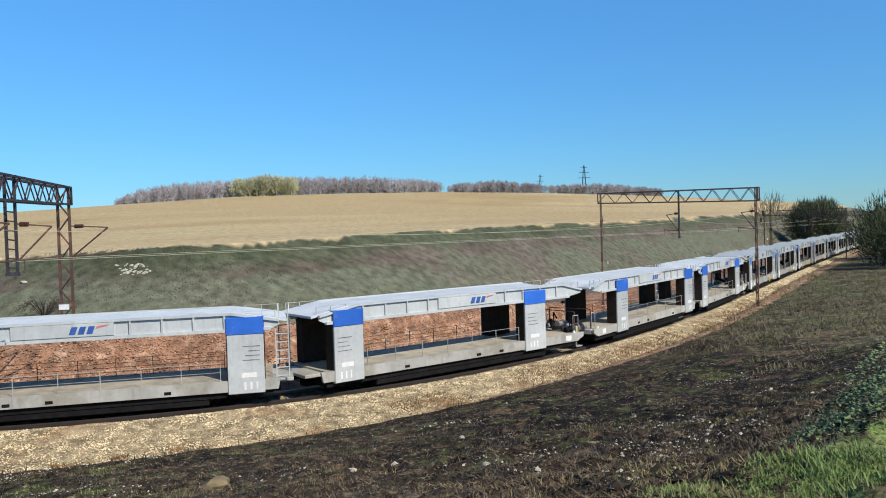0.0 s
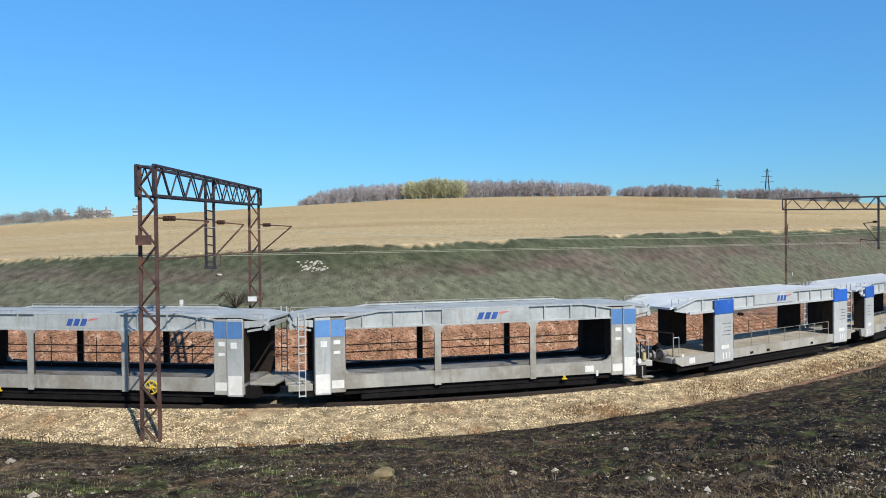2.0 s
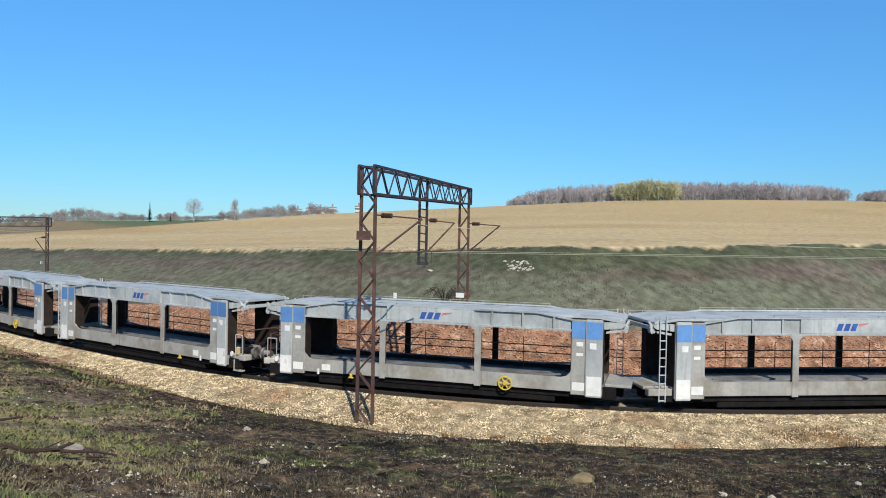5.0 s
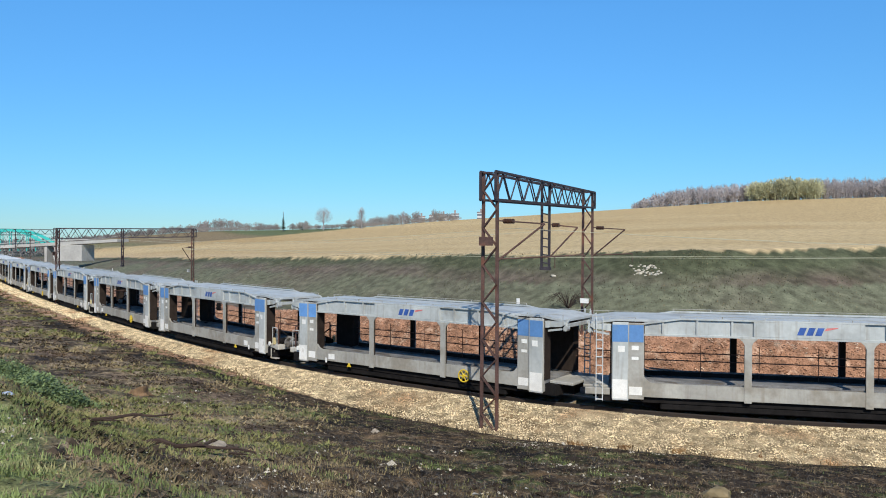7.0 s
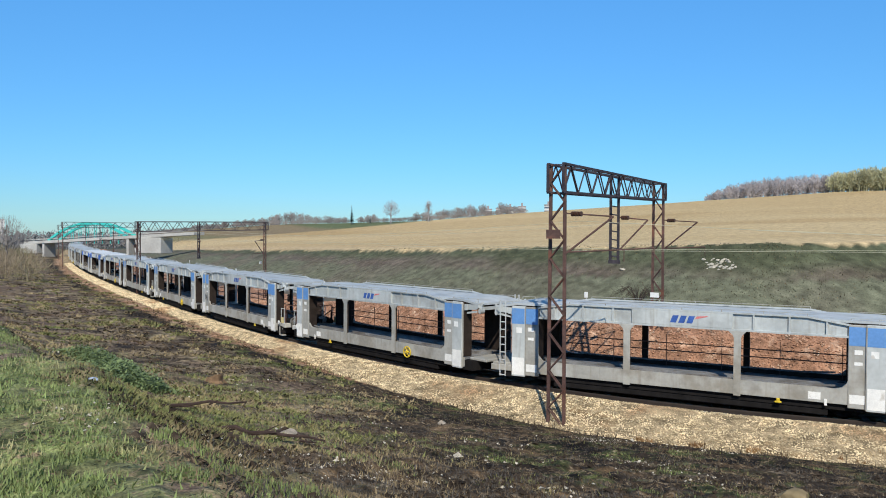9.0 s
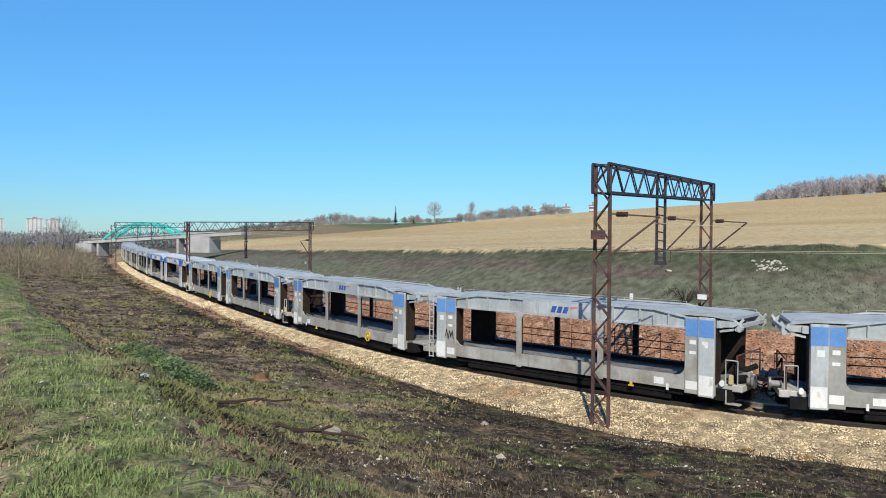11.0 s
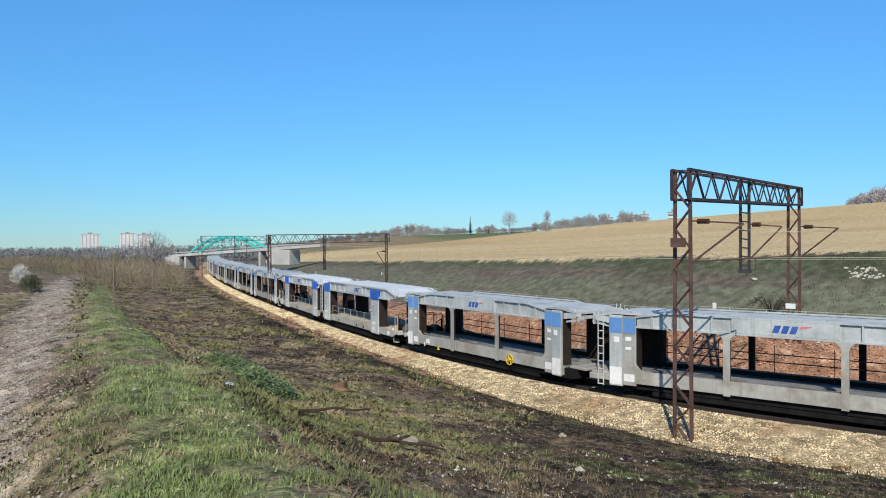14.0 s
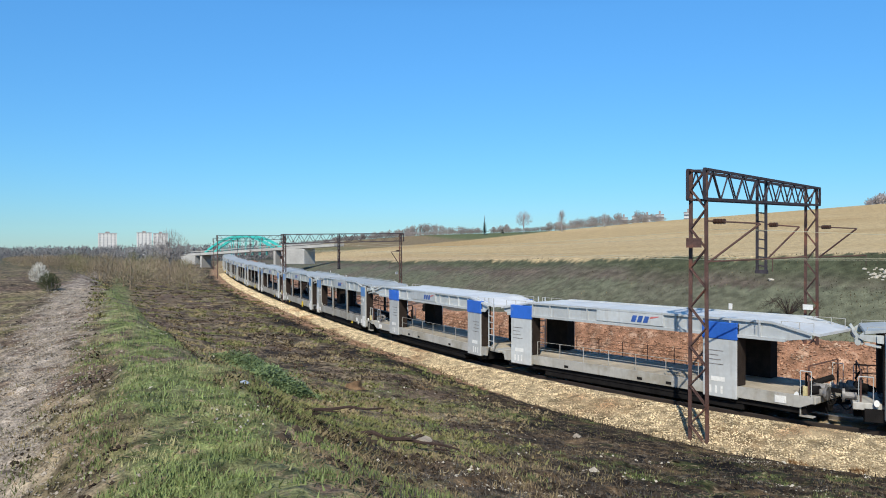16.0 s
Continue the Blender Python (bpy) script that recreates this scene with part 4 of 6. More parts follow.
def build_gantry(near, far, top, truss=0.95, arms=True):
    g = new("catenary_gantry")
    a, b = Vector(near), Vector(far)
    across = Vector((b.x - a.x, b.y - a.y, 0)).normalized()
    along = Vector((across.y, -across.x, 0))
    lattice_mast(g, a, top, along, across)
    lattice_mast(g, b, top, along, across, 0.44, 0.5)
    bm = bmesh.new()
    span = (b - a).length + 0.4
    n = max(8, int(span / 0.62))
    shallow = truss * 0.76
    for s in (-0.28, 0.28):
        p0 = a - across * 0.2 + along * s

        def node(u, low):
            q = p0 + across * u
            return Vector((q.x, q.y, top - (truss + (shallow - truss) * u / span if low else 0)))
        bar(bm, node(0, False), node(span, False), 0.08)
        bar(bm, node(0, True), node(span, True), 0.08)
        for k in range(n):
            bar(bm, node(span * k / n, k % 2 == 0), node(span * (k + 1) / n, k % 2 == 1), 0.038)
        for u in (0, span):
            bar(bm, node(u, True), node(u, False), 0.07)
    for k in range(0, n + 1):
        for low in (0, 1):
            q = a - across * 0.2 + across * span * k / n
            z = top - low * (truss + (shallow - truss) * k / n)
            bar(bm, Vector((q.x, q.y, z)) - along * 0.28, Vector((q.x, q.y, z)) + along * 0.28 + across * (span / n) * (k < n) * 0.9, 0.03)
    tagged(part("truss", bm, RUSTDARK, g, "dark steel lattice truss"), kind="stuff")
    # hanging post between the tracks
    mid = a + across * (span * 0.47)
    bm = bmesh.new()
    for s in (-0.16, 0.16):
        bar(bm, (mid + along * s).to_tuple()[:2] + (top,), (mid + along * s).to_tuple()[:2] + (top - 3.4,), 0.08)
    for k in range(7):
        z = top - 1.2 - 0.33 * k
        bar(bm, (mid - along * 0.16).to_tuple()[:2] + (z,), (mid + along * 0.16).to_tuple()[:2] + (z - 0.05,), 0.05)
    bar(bm, (mid - along * 0.22).to_tuple()[:2] + (top - 3.42,), (mid + along * 0.22).to_tuple()[:2] + (top - 3.42,), 0.14)
    part("hanging_post", bm, RUSTDARK, g)

    def arm(base, side, z_top, z_low):
        bm = bmesh.new()
        tip = base + side * 1.55
        bar(bm, (base.x, base.y, z_low), (tip.x, tip.y, z_top), 0.07, sides=6)
        bar(bm, (base.x, base.y, z_top + 0.1), (tip.x, tip.y, z_top), 0.05, sides=6)
        low = base + side * 1.9
        bar(bm, (base.x, base.y, z_low + 0.05), (low.x, low.y, z_low + 0.15), 0.05, sides=6)
        bar(bm, (low.x, low.y, z_low + 0.15), (low.x, low.y, z_low - 0.25), 0.03, sides=6)
        part("cantilever_arm", bm, RUST, g)
        bm = bmesh.new()
        for k in range(4):
            q = base + side * (0.22 + 0.09 * k)
            bar(bm, (q.x - 0.03, q.y, z_top + 0.08), (q.x + 0.03, q.y, z_top + 0.08), 0.17, sides=10)
        part("insulator", bm, CERAMIC, g)
    if arms:
        arm(a + along * 0.3, along * 0.9 + across * 0.45, top - 1.75, top - 3.0)
        arm(mid + along * 0.16, along * 0.6 + across * 0.5, top - 1.75, top - 3.0)
        arm(b + along * 0.25, along * 1.0 - across * 0.1, top - 1.75, top - 3.0)
        p = a + along * 0.36 - across * 0.34
        part("notice_plate", box(bmesh.new(), -0.25, 0.25, -0.02, 0.02, -0.15, 0.15), RUST, g).matrix_basis = pose(p.x - along.x * 0.36, p.y - along.y * 0.36, top - 2.35, 0, 0, math.degrees(math.atan2(along.y, along.x)))
        p = b - across * 0.42
        part("white_plate", box(bmesh.new(), -0.2, 0.2, -0.02, 0.02, -0.11, 0.11), WHITE, g, "small white plate").matrix_basis = pose(p.x, p.y, 2.9, 0, 0, math.degrees(math.atan2(along.y, along.x)))
    return tagged(g, "rusty lattice catenary gantry spanning both tracks", "catenary gantry", "gantries over the line")


def line_gantry(s, near_d=-3.6, far_d=8.0, top=7.4, arms=True):
    xa, ya, h = on_line(s, near_d)
    xb, yb, h = on_line(s, far_d)
    return build_gantry((xa, ya, -0.85), (xb, yb, -0.85), top, arms=arms)


GANTRIES = [((-14.27, 20.78, -0.9), (-16.15, 31.6, -0.8), 7.97), ((22.6, 53.4, -0.8), (11.9, 55.6, -0.8), 8.1), ((-70.6, 32.0, -0.8), (-59.6, 39.0, -0.8), 6.7)]
for near, far, top in GANTRIES:
    build_gantry(near, far, top)
for s in (112, 165, 215, -125, -178):
    line_gantry(s)


def wire(points, r):
    cu = bpy.data.curves.new("overhead_wire", "CURVE")
    cu.dimensions, cu.bevel_depth, cu.bevel_resolution = "3D", r, 0
    sp = cu.splines.new("POLY")
    sp.points.add(len(points) - 1)
    for p, q in zip(sp.points, points):
        p.co = (*q, 1)
    cu.materials.append(WIRE)
    return tagged(new("overhead_wire", cu), "thin overhead wire strung between gantries", "wire", "overhead wires", kind="structure")


spans = [-178, -125, -64, -8, 49, 112, 165, 215]
for centre in (0.3, TRACK2):
    for z, sag in ((5.0, 0.0), (6.15, 0.7)):
        pts = []
        for s0, s1 in zip(spans, spans[1:]):
            xa, ya, _ = on_line(s0, centre)
            xb, yb, _ = on_line(s1, centre)
            for k in range(8):
                u = k / 8
                pts.append((xa + (xb - xa) * u, ya + (yb - ya) * u, z - sag * 4 * u * (1 - u)))
        wire(pts, 0.007)


# ---- woods, trees, distance ----
def ground_z(x, y):
    return float(height(np.array([float(x)]), np.array([float(y)]))[0])


def down(az, el):
    """Where a sight line of this compass and slope meets the ground."""
    r = np.geomspace(2, 300, 3000)
    x, y = -r * math.sin(radians(az)), r * math.cos(radians(az))
    under = np.nonzero(EYE + r * math.tan(radians(el)) < height(x, y))[0]
    i = under[0] if len(under) else len(r) - 1
    return Vector((x[i], y[i], EYE + r[i] * math.tan(radians(el))))


def twigs(rng, base, h, spread, n, width, start=0.25):
    """Fine slivers that fan out through a rounded bare crown."""
    w = rng.normal(size=(n, 3))
    w = w / np.linalg.norm(w, axis=1)[:, None] * (rng.uniform(0, 1, n) ** 0.42)[:, None]
    mid, tall = (start + 0.98) / 2 * h, (0.98 - start) / 2 * h
    lean = 1.0 - 0.25 * w[:, 2]
    c = w * np.array([spread, spread, tall]) * np.stack([lean, lean, np.ones(n)], 1)
    way = c / np.array([spread, spread, tall]) + np.stack([0 * lean, 0 * lean, rng.uniform(0.5, 1.6, n)], 1) + rng.normal(0, 0.35, (n, 3))
    way = way / np.linalg.norm(way, axis=1)[:, None]
    ln = rng.uniform(0.07, 0.17, n) * h
    p = np.array(base) + np.array([0, 0, mid]) + c - way * (ln * 0.5)[:, None]
    side = np.cross(way, rng.normal(size=(n, 3)))
    side = side / np.linalg.norm(side, axis=1)[:, None] * width
    v = np.stack([p - side / 2, p + side / 2, p + way * ln[:, None]], 1).reshape(-1, 3)
    return v, np.arange(len(v)).reshape(-1, 3)


def trunk_mesh(base, h, r):
    a = np.arange(5) * 2 * math.pi / 5
    lo = np.stack([base[0] + r * np.cos(a), base[1] + r * np.sin(a), np.full(5, base[2] - 0.3)], 1)
    hi = np.stack([base[0] + r * 0.35 * np.cos(a), base[1] + r * 0.35 * np.sin(a), np.full(5, base[2] + h)], 1)
    f = [(i, (i + 1) % 5, 5 + (i + 1) % 5) for i in range(5)] + [(i, 5 + (i + 1) % 5, 5 + i) for i in range(5)]
    return np.concatenate([lo, hi]), np.array(f)


def joined(pieces):
    v, f, o = [], [], 0
    for a, b in pieces:
        v.append(a)
        f.append(b + o)
        o += len(a)
    return np.concatenate(v), np.concatenate(f)


def wood(name, az0, az1, r0, r1, count, tops, mat, label, seed, gap=0.0, n=60, width=0.22, start=0.25, spread=0.24, tallest=99.0):
    rng = np.random.default_rng(seed)
    pieces = []
    for az in np.linspace(az0, az1, count):
        az = az + rng.uniform(-0.3, 0.3)
        if gap and lattice(np.array([az * 3.0]), np.array([seed * 7.0]), 4.0, seed)[0] < -gap:
            continue
        r = rng.uniform(r0, r1)
        b = polar(az, r)
        z = ground_z(b.x, b.y)
        h = (EYE + r * math.tan(radians(np.interp(az, *tops))) - z) * rng.uniform(0.78, 1.04)
        h = min(h, tallest * rng.uniform(0.6, 1))
        if h < 1:
            continue
        base = (b.x, b.y, z)
        pieces.append(trunk_mesh(base, h * 0.75, min(0.16 + 0.008 * h, 0.03 * h + 0.02)))
        pieces.append(twigs(rng, base, h, spread * h + 0.6, n, width, start))
    v, f = joined(pieces)
    return tagged(raw(name, v.tolist(), f.tolist(), mat), label, "woodland", kind="stuff")


wood("far_wood", 23.6, 0.3, 405, 450, 420, ([0.3, 1.5, 5.7, 13, 19.6, 22, 23.7], [4.0, 4.3, 4.6, 4.65, 4.3, 3.9, 3.2]), BARK, "bare grey-brown woodland along the hill crest", 1, n=190, width=0.26, start=0.12, spread=0.2)
wood("budding_grove", 15.6, 11.2, 402, 412, 70, ([11, 13, 15.7], [4.65, 4.85, 4.5]), BUDS, "yellow-green budding trees before the bare wood", 2, n=240, width=0.34, start=0.1)
wood("far_wood", -0.8, -7.5, 405, 440, 140, ([-7.6, -4, -0.8], [3.6, 4.0, 3.8]), BARK, "bare grey-brown woodland along the hill crest", 3, n=190, width=0.26, start=0.12, spread=0.2)
wood("far_wood", -8.3, -16.4, 405, 440, 150, ([-16.5, -12, -8.3], [2.85, 3.45, 3.45]), BARK, "bare grey-brown woodland along the hill crest", 4, n=190, width=0.26, start=0.12, spread=0.2)
wood("tree_line", 36.8, 62, 400, 430, 150, ([36.8, 38.9, 41.5, 44.4, 47.3, 51, 53.2, 55.2, 57, 62], [2.2, 2.65, 2.35, 1.9, 1.75, 1.4, 1.6, 1.8, 1.3, 0.7]), DARKBARK, "straggling bare trees beyond the field", 5, 0.3, n=200, width=0.22, start=0.15, spread=0.3)
wood("scrub_line", 37, 66, 398, 410, 300, ([37, 41, 45, 51, 57, 66], [2.15, 1.85, 1.5, 1.25, 1.05, 0.15]), DARKBARK, "low brown scrub beyond the field", 6, 0.7, n=110, width=0.28, start=0.02, spread=0.7)
wood("line_side_trees", -26.0, -27.3, 190, 220, 7, ([-27.6, -26.7, -26.0], [1.5, 2.1, 1.8]), DARKBUSH, "dark scrubby trees beside the line", 7, n=2200, width=0.15, start=0.02, spread=0.36)
wood("line_side_trees", -30.2, -36, 95, 130, 16, ([-36, -31, -30], [2.2, 2.0, 1.5]), DARKBUSH, "dark scrubby trees beside the line", 8, n=1300, width=0.11, start=0.02, spread=0.45)
wood("valley_scrub", 72.6, 94, 95, 190, 85, ([71.5, 75, 79, 84, 94], [-0.35, -0.2, -0.25, -0.7, -0.8]), DRYSCRUB, "brown spring scrub on the terrace and valley side", 9, 0.3, n=900, width=0.06, start=0.0, spread=0.75, tallest=4.2)
wood("valley_wood", 77, 100, 700, 1000, 320, ([70, 82, 100], [0.15, 0.05, 0.0]), HAZEWOOD, "far wooded valley side with haze in its grey", 10, n=70, width=1.0, start=0.02, spread=0.5)
wood("valley_wood", 60, 77, 420, 600, 160, ([60, 70, 77], [0.6, 0.3, 0.2]), HAZEWOOD, "far wooded valley side with haze in its grey", 14, n=70, width=0.8, start=0.02, spread=0.5)


def bush(x0, x1, el_base, el_top, mat, label, seed, n=1500, width=0.03, start=0.0):
    """A dense rounded shrub between two compass bearings."""
    rng = np.random.default_rng(seed)
    b = down((x0 + x1) / 2, el_base)
    r, z = math.hypot(b.x, b.y), b.z
    h = max(0.6, EYE + r * math.tan(radians(el_top)) - z)
    half = r * radians(abs(x1 - x0)) / 2
    g = new("shrub")
    g.location = (b.x, b.y, z)
    stems = []
    for k in range(7):
        a = k * 0.9 + rng.uniform(0, 0.5)
        p, q = np.array([0.1 * math.cos(a), 0.1 * math.sin(a), -0.1]), np.array([half * 0.7 * math.cos(a), half * 0.7 * math.sin(a), h * rng.uniform(0.6, 0.9)])
        sd = np.array([-math.sin(a), math.cos(a), 0]) * 0.03
        stems.append((np.array([p - sd, p + sd, p + np.array([0, 0, 0.06]), q]), np.array([(0, 1, 3), (1, 2, 3), (2, 0, 3)])))
    v, f = joined(stems)
    tagged(raw("stems", v.tolist(), f.tolist(), DARKBARK, g), kind="stuff")
    v, f = twigs(rng, (0, 0, 0), h, half, n, width, start)
    tagged(raw("crown", v.tolist(), f.tolist(), mat, g, "dense crown of fine twigs and buds"), kind="stuff")
    return tagged(g, label, "shrub")


def lone_tree(az, el_top, r, seed, label, spread=0.33, n=420, width=0.07, mat=None, start=0.3):
    rng = np.random.default_rng(seed)
    b = polar(az, r)
    z = ground_z(b.x, b.y)
    h = EYE + r * math.tan(radians(el_top)) - z
    t = new("bare_tree")
    t.location = (b.x, b.y, z)
    pieces = [trunk_mesh((0, 0, 0), h * 0.8, (0.03 if start > 0.2 else 0.008) * h)]
    for k in range(16):
        u = rng.uniform(0.25, 0.75)
        a = rng.uniform(0, 2 * math.pi)
        ln = h * rng.uniform(0.18, 0.36) * (1.1 - u * 0.5)
        p = np.array([0, 0, u * h])
        q = p + np.array([math.cos(a) * ln * 0.8, math.sin(a) * ln * 0.8, ln * 0.75])
        sd = np.array([-math.sin(a), math.cos(a), 0]) * (0.012 if start > 0.2 else 0.006) * h
        up = np.array([0, 0, (0.012 if start > 0.2 else 0.006) * h])
        pieces.append((np.array([p - sd, p + sd, p + up, q]), np.array([(0, 1, 3), (1, 2, 3), (2, 0, 3)])))
    v, f = joined(pieces)
    raw("trunk", v.tolist(), f.tolist(), mat or BARK, t)
    v, f = twigs(rng, (0, 0, 0), h, spread * h, n, width * h / 8, start)
    tagged(raw("crown", v.tolist(), f.tolist(), mat or BARK, t, "open crown of fine bare twigs"), kind="stuff")
    return tagged(t, label, "tree")


lone_tree(47.3, 2.75, 390, 31, "tall bare tree with a round crown at the field edge", 0.36, 700)
lone_tree(44.4, 2.8, 390, 32, "slender bare tree at the field edge", 0.2, 450)
lone_tree(41.2, 2.5, 390, 38, "bare tree with a narrow crown at the field edge", 0.25, 450)
lone_tree(73.8, 1.25, 150, 33, "spreading dark bare tree above the terrace", 0.45, 900, 0.05, DARKBARK)
lone_tree(-23.9, 2.4, 140, 34, "bare tree beside the line", 0.3, 500, 0.05, SCRUB)
bush(77.0, 75.5, -2.3, -0.3, OLIVEBUSH, "olive budding shrub at the path's end", 41)
bush(75.6, 73.8, -1.6, -0.35, OLIVEBUSH, "broad olive-brown shrub on the terrace", 42)
bush(73.7, 72.0, -2.4, -0.85, OLIVEBUSH, "olive shrub on the brow of the slope", 43)
bush(78.8, 77.2, -2.4, -0.45, DRYSCRUB, "thin brown bare shrub on the terrace", 44, 900, 0.022)
bush(82.3, 80.8, -3.1, -1.75, DARKBUSH, "low dark-green shrub beside the path", 45)
bush(82.8, 81.5, -2.5, -1.05, BLOSSOM, "white blossoming shrub beside the path", 46, 800, 0.03)


def pine(az, r, el_top, label):
    rng = np.random.default_rng(77)
    b = polar(az, r)
    z = ground_z(b.x, b.y)
    h = EYE + r * math.tan(radians(el_top)) - z
    t = new("pine_tree")
    t.location = (b.x, b.y, z)
    v, f = trunk_mesh((0, 0, 0), h, 0.25)
    raw("trunk", v.tolist(), f.tolist(), BARK, t)
    n = 700
    u = rng.uniform(0.12, 1, n)
    a = rng.uniform(0, 2 * math.pi, n)
    rad = (1.05 - u) * h * 0.17 * rng.uniform(0.5, 1.1, n)
    p = np.stack([0 * u, 0 * u, u * h], 1)
    q = p + np.stack([np.cos(a) * rad, np.sin(a) * rad, -0.15 * rad], 1)
    sd = np.stack([-np.sin(a), np.cos(a), 0 * a], 1) * (0.3 * rad)[:, None]
    v = np.stack([p, q - sd, q + sd], 1).reshape(-1, 3)
    tagged(raw("crown", v.tolist(), np.arange(len(v)).reshape(-1, 3).tolist(), NEEDLE, t, "dark needled boughs"), kind="stuff")
    return tagged(t, label, "tree")


pine(50.3, 392, 2.3, "dark conical conifer beyond the field")
pine(48.9, 392, 1.55, "small dark conifer beyond the field")


def pylon(az, r, el_top):
    b = polar(az, r)
    z = ground_z(b.x, b.y)
    h = EYE + r * math.tan(radians(el_top)) - z
    p = new("power_pylon")
    p.location = (b.x, b.y, z)
    for sx, sy in ((-1, -1), (1, -1), (1, 1), (-1, 1)):
        part("leg", bar(bmesh.new(), (sx * 2.6, sy * 2.6, 0), (sx * 0.3, sy * 0.3, h), 0.28), RUSTDARK, p)
    for u, w in ((0.72, 5.0), (0.84, 4.0), (0.95, 2.6)):
        part("crossarm", bar(bmesh.new(), (-w, 0, u * h), (w, 0, u * h), 0.35), RUSTDARK, p)
    return tagged(p, "steel power pylon behind the woods", "pylon", "pylons")


pylon(-10.9, 620, 4.75)
pylon(-7.6, 800, 4.2)


# ---- bridge, town ----
def build_bridge():
    g = new("arch_bridge")
    a, b = polar(72.4, 228, 2.95), polar(61.5, 190, 5.8)
    u = (b - a).normalized()
    v = Vector((u.y, -u.x, 0)).normalized()
    ln = (b - a).length
    bm = bmesh.new()
    q = [a + v * 2, b + v * 2, b - v * 2, a - v * 2]
    lo, hi = [bm.verts.new(p - Vector((0, 0, 0.45))) for p in q], [bm.verts.new(p + Vector((0, 0, 0.25))) for p in q]
    bm.faces.new(lo[::-1])
    bm.faces.new(hi)
    for i in range(4):
        bm.faces.new((lo[i], lo[(i + 1) % 4], hi[(i + 1) % 4], hi[i]))
    part("deck", bm, CONCRETE, g, "pale concrete bridge deck")
    u0, u1, rise = 0.15, 0.62, 3.9
    for s in (-1.6, 1.6):
        bm, n = bmesh.new(), 20
        pts = []
        for k in range(n + 1):
            t = k / n
            p = a + u * ln * (u0 + (u1 - u0) * t) + v * s
            pts.append(Vector((p.x, p.y, p.z + 0.2 + rise * 4 * t * (1 - t))))
        for p, q in zip(pts, pts[1:]):
            bar(bm, p, q, 0.55)
        part("arch_rib", bm, TEAL, g, "turquoise painted steel arch")
        for k in range(2, n - 1, 2):
            p = pts[k]
            part("hanger", bar(bmesh.new(), p, (p.x, p.y, a.z), 0.14), TEAL, g)
        part("parapet", bar(bmesh.new(), a + v * s * 1.2 + Vector((0, 0, 0.75)), b + v * s * 1.2 + Vector((0, 0, 0.75)), 0.12), CONCRETE, g)
    for t, w, deep in ((0.03, 6.0, 2.9), (0.75, 8.0, 4.4)):
        p = a + u * ln * t
        bm = box(bmesh.new(), -w / 2, w / 2, -2.2, 2.2, -deep, -0.46, 0.1)
        part("abutment", bm, CONCRETE, g, "whitish concrete abutment").matrix_basis = pose(p.x, p.y, p.z, 0, 0, math.degrees(math.atan2(u.y, u.x)))
    for t in (0.12, 0.63):
        p = a + u * ln * t
        part("pier", box(bmesh.new(), -0.35, 0.35, -1.8, 1.8, -5.5, -0.46), CONCRETE, g).matrix_basis = pose(p.x, p.y, p.z, 0, 0, math.degrees(math.atan2(u.y, u.x)))
    tagged(g, "road bridge with a turquoise arch crossing the line", "bridge")


build_bridge()


def block_of_flats(az0, az1, r, el_top, floors, label):
    a, b = polar(az0, r), polar(az1, r)
    w = (b - a).length
    mid = (a + b) / 2
    h = max(12.0, EYE + r * math.tan(radians(el_top)) - ground_z(mid.x, mid.y))
    g = new("apartment_block")
    g.matrix_basis = pose(mid.x, mid.y, EYE + r * math.tan(radians(el_top)) - h, 0, 0, math.degrees(math.atan2((b - a).y, (b - a).x)) + 180)
    part("wall", box(bmesh.new(), -w / 2, w / 2, -6, 6, 0, h), FACADE, g)
    part("roof", box(bmesh.new(), -w / 2 - 0.3, w / 2 + 0.3, -6.3, 6.3, h, h + 0.7), ROOF, g)
    part("lift_house", box(bmesh.new(), -w * 0.12, w * 0.12, -3, 3, h + 0.7, h + 3.2), ROOF, g)
    n = max(3, round(w / 6))
    for i in range(floors):
        for k in range(n):
            x, z = -w / 2 + w * (k + 0.5) / n, h - 3.0 * (i + 0.6)
            for sy in (-1, 1):
                part("window", box(bmesh.new(), x - 1.1, x + 1.1, *sorted((sy * 5.9, sy * 6.05)), z - 0.65, z + 0.65), GLASSY, g)
    return tagged(g, label, "apartment building", "housing blocks of the town")


block_of_flats(78.5, 77.3, 1500, 0.88, 9, "white eleven-storey apartment block far off")
block_of_flats(76.0, 75.0, 1450, 0.93, 9, "white eleven-storey apartment block far off")
block_of_flats(74.9, 73.9, 1500, 0.88, 9, "white eleven-storey apartment block far off")
block_of_flats(82.2, 81.5, 900, -0.6, 4, "low white block in the valley")
for k, (az, r) in enumerate(((37.2, 560), (38.1, 580), (38.9, 560), (39.8, 600), (35.2, 600), (56.0, 620))):
    block_of_flats(az + 0.28, az - 0.28, r, float(np.interp(az, CREST_AZ, CREST_EL)) + 0.42, 2, "small white house on the skyline")


# ---- near things on the slope and bank ----
def lump(name, at, size, mat, seed, label, category, flat=0.6):
    rng = random.Random(seed)
    bm = bmesh.new()
    bmesh.ops.create_icosphere(bm, subdivisions=2, radius=size / 2)
    for v in bm.verts:
        n = noise.noise(v.co * (2.5 / size) + Vector((seed, 0, 0))) * 0.45
        v.co = v.co * (1 + n)
        v.co.z *= flat
    ob = part(name, bm, mat)
    ob.matrix_basis = pose(at.x, at.y, at.z + size * 0.04, rng.uniform(-10, 10), rng.uniform(-10, 10), rng.uniform(0, 360))
    return tagged(ob, label, category)


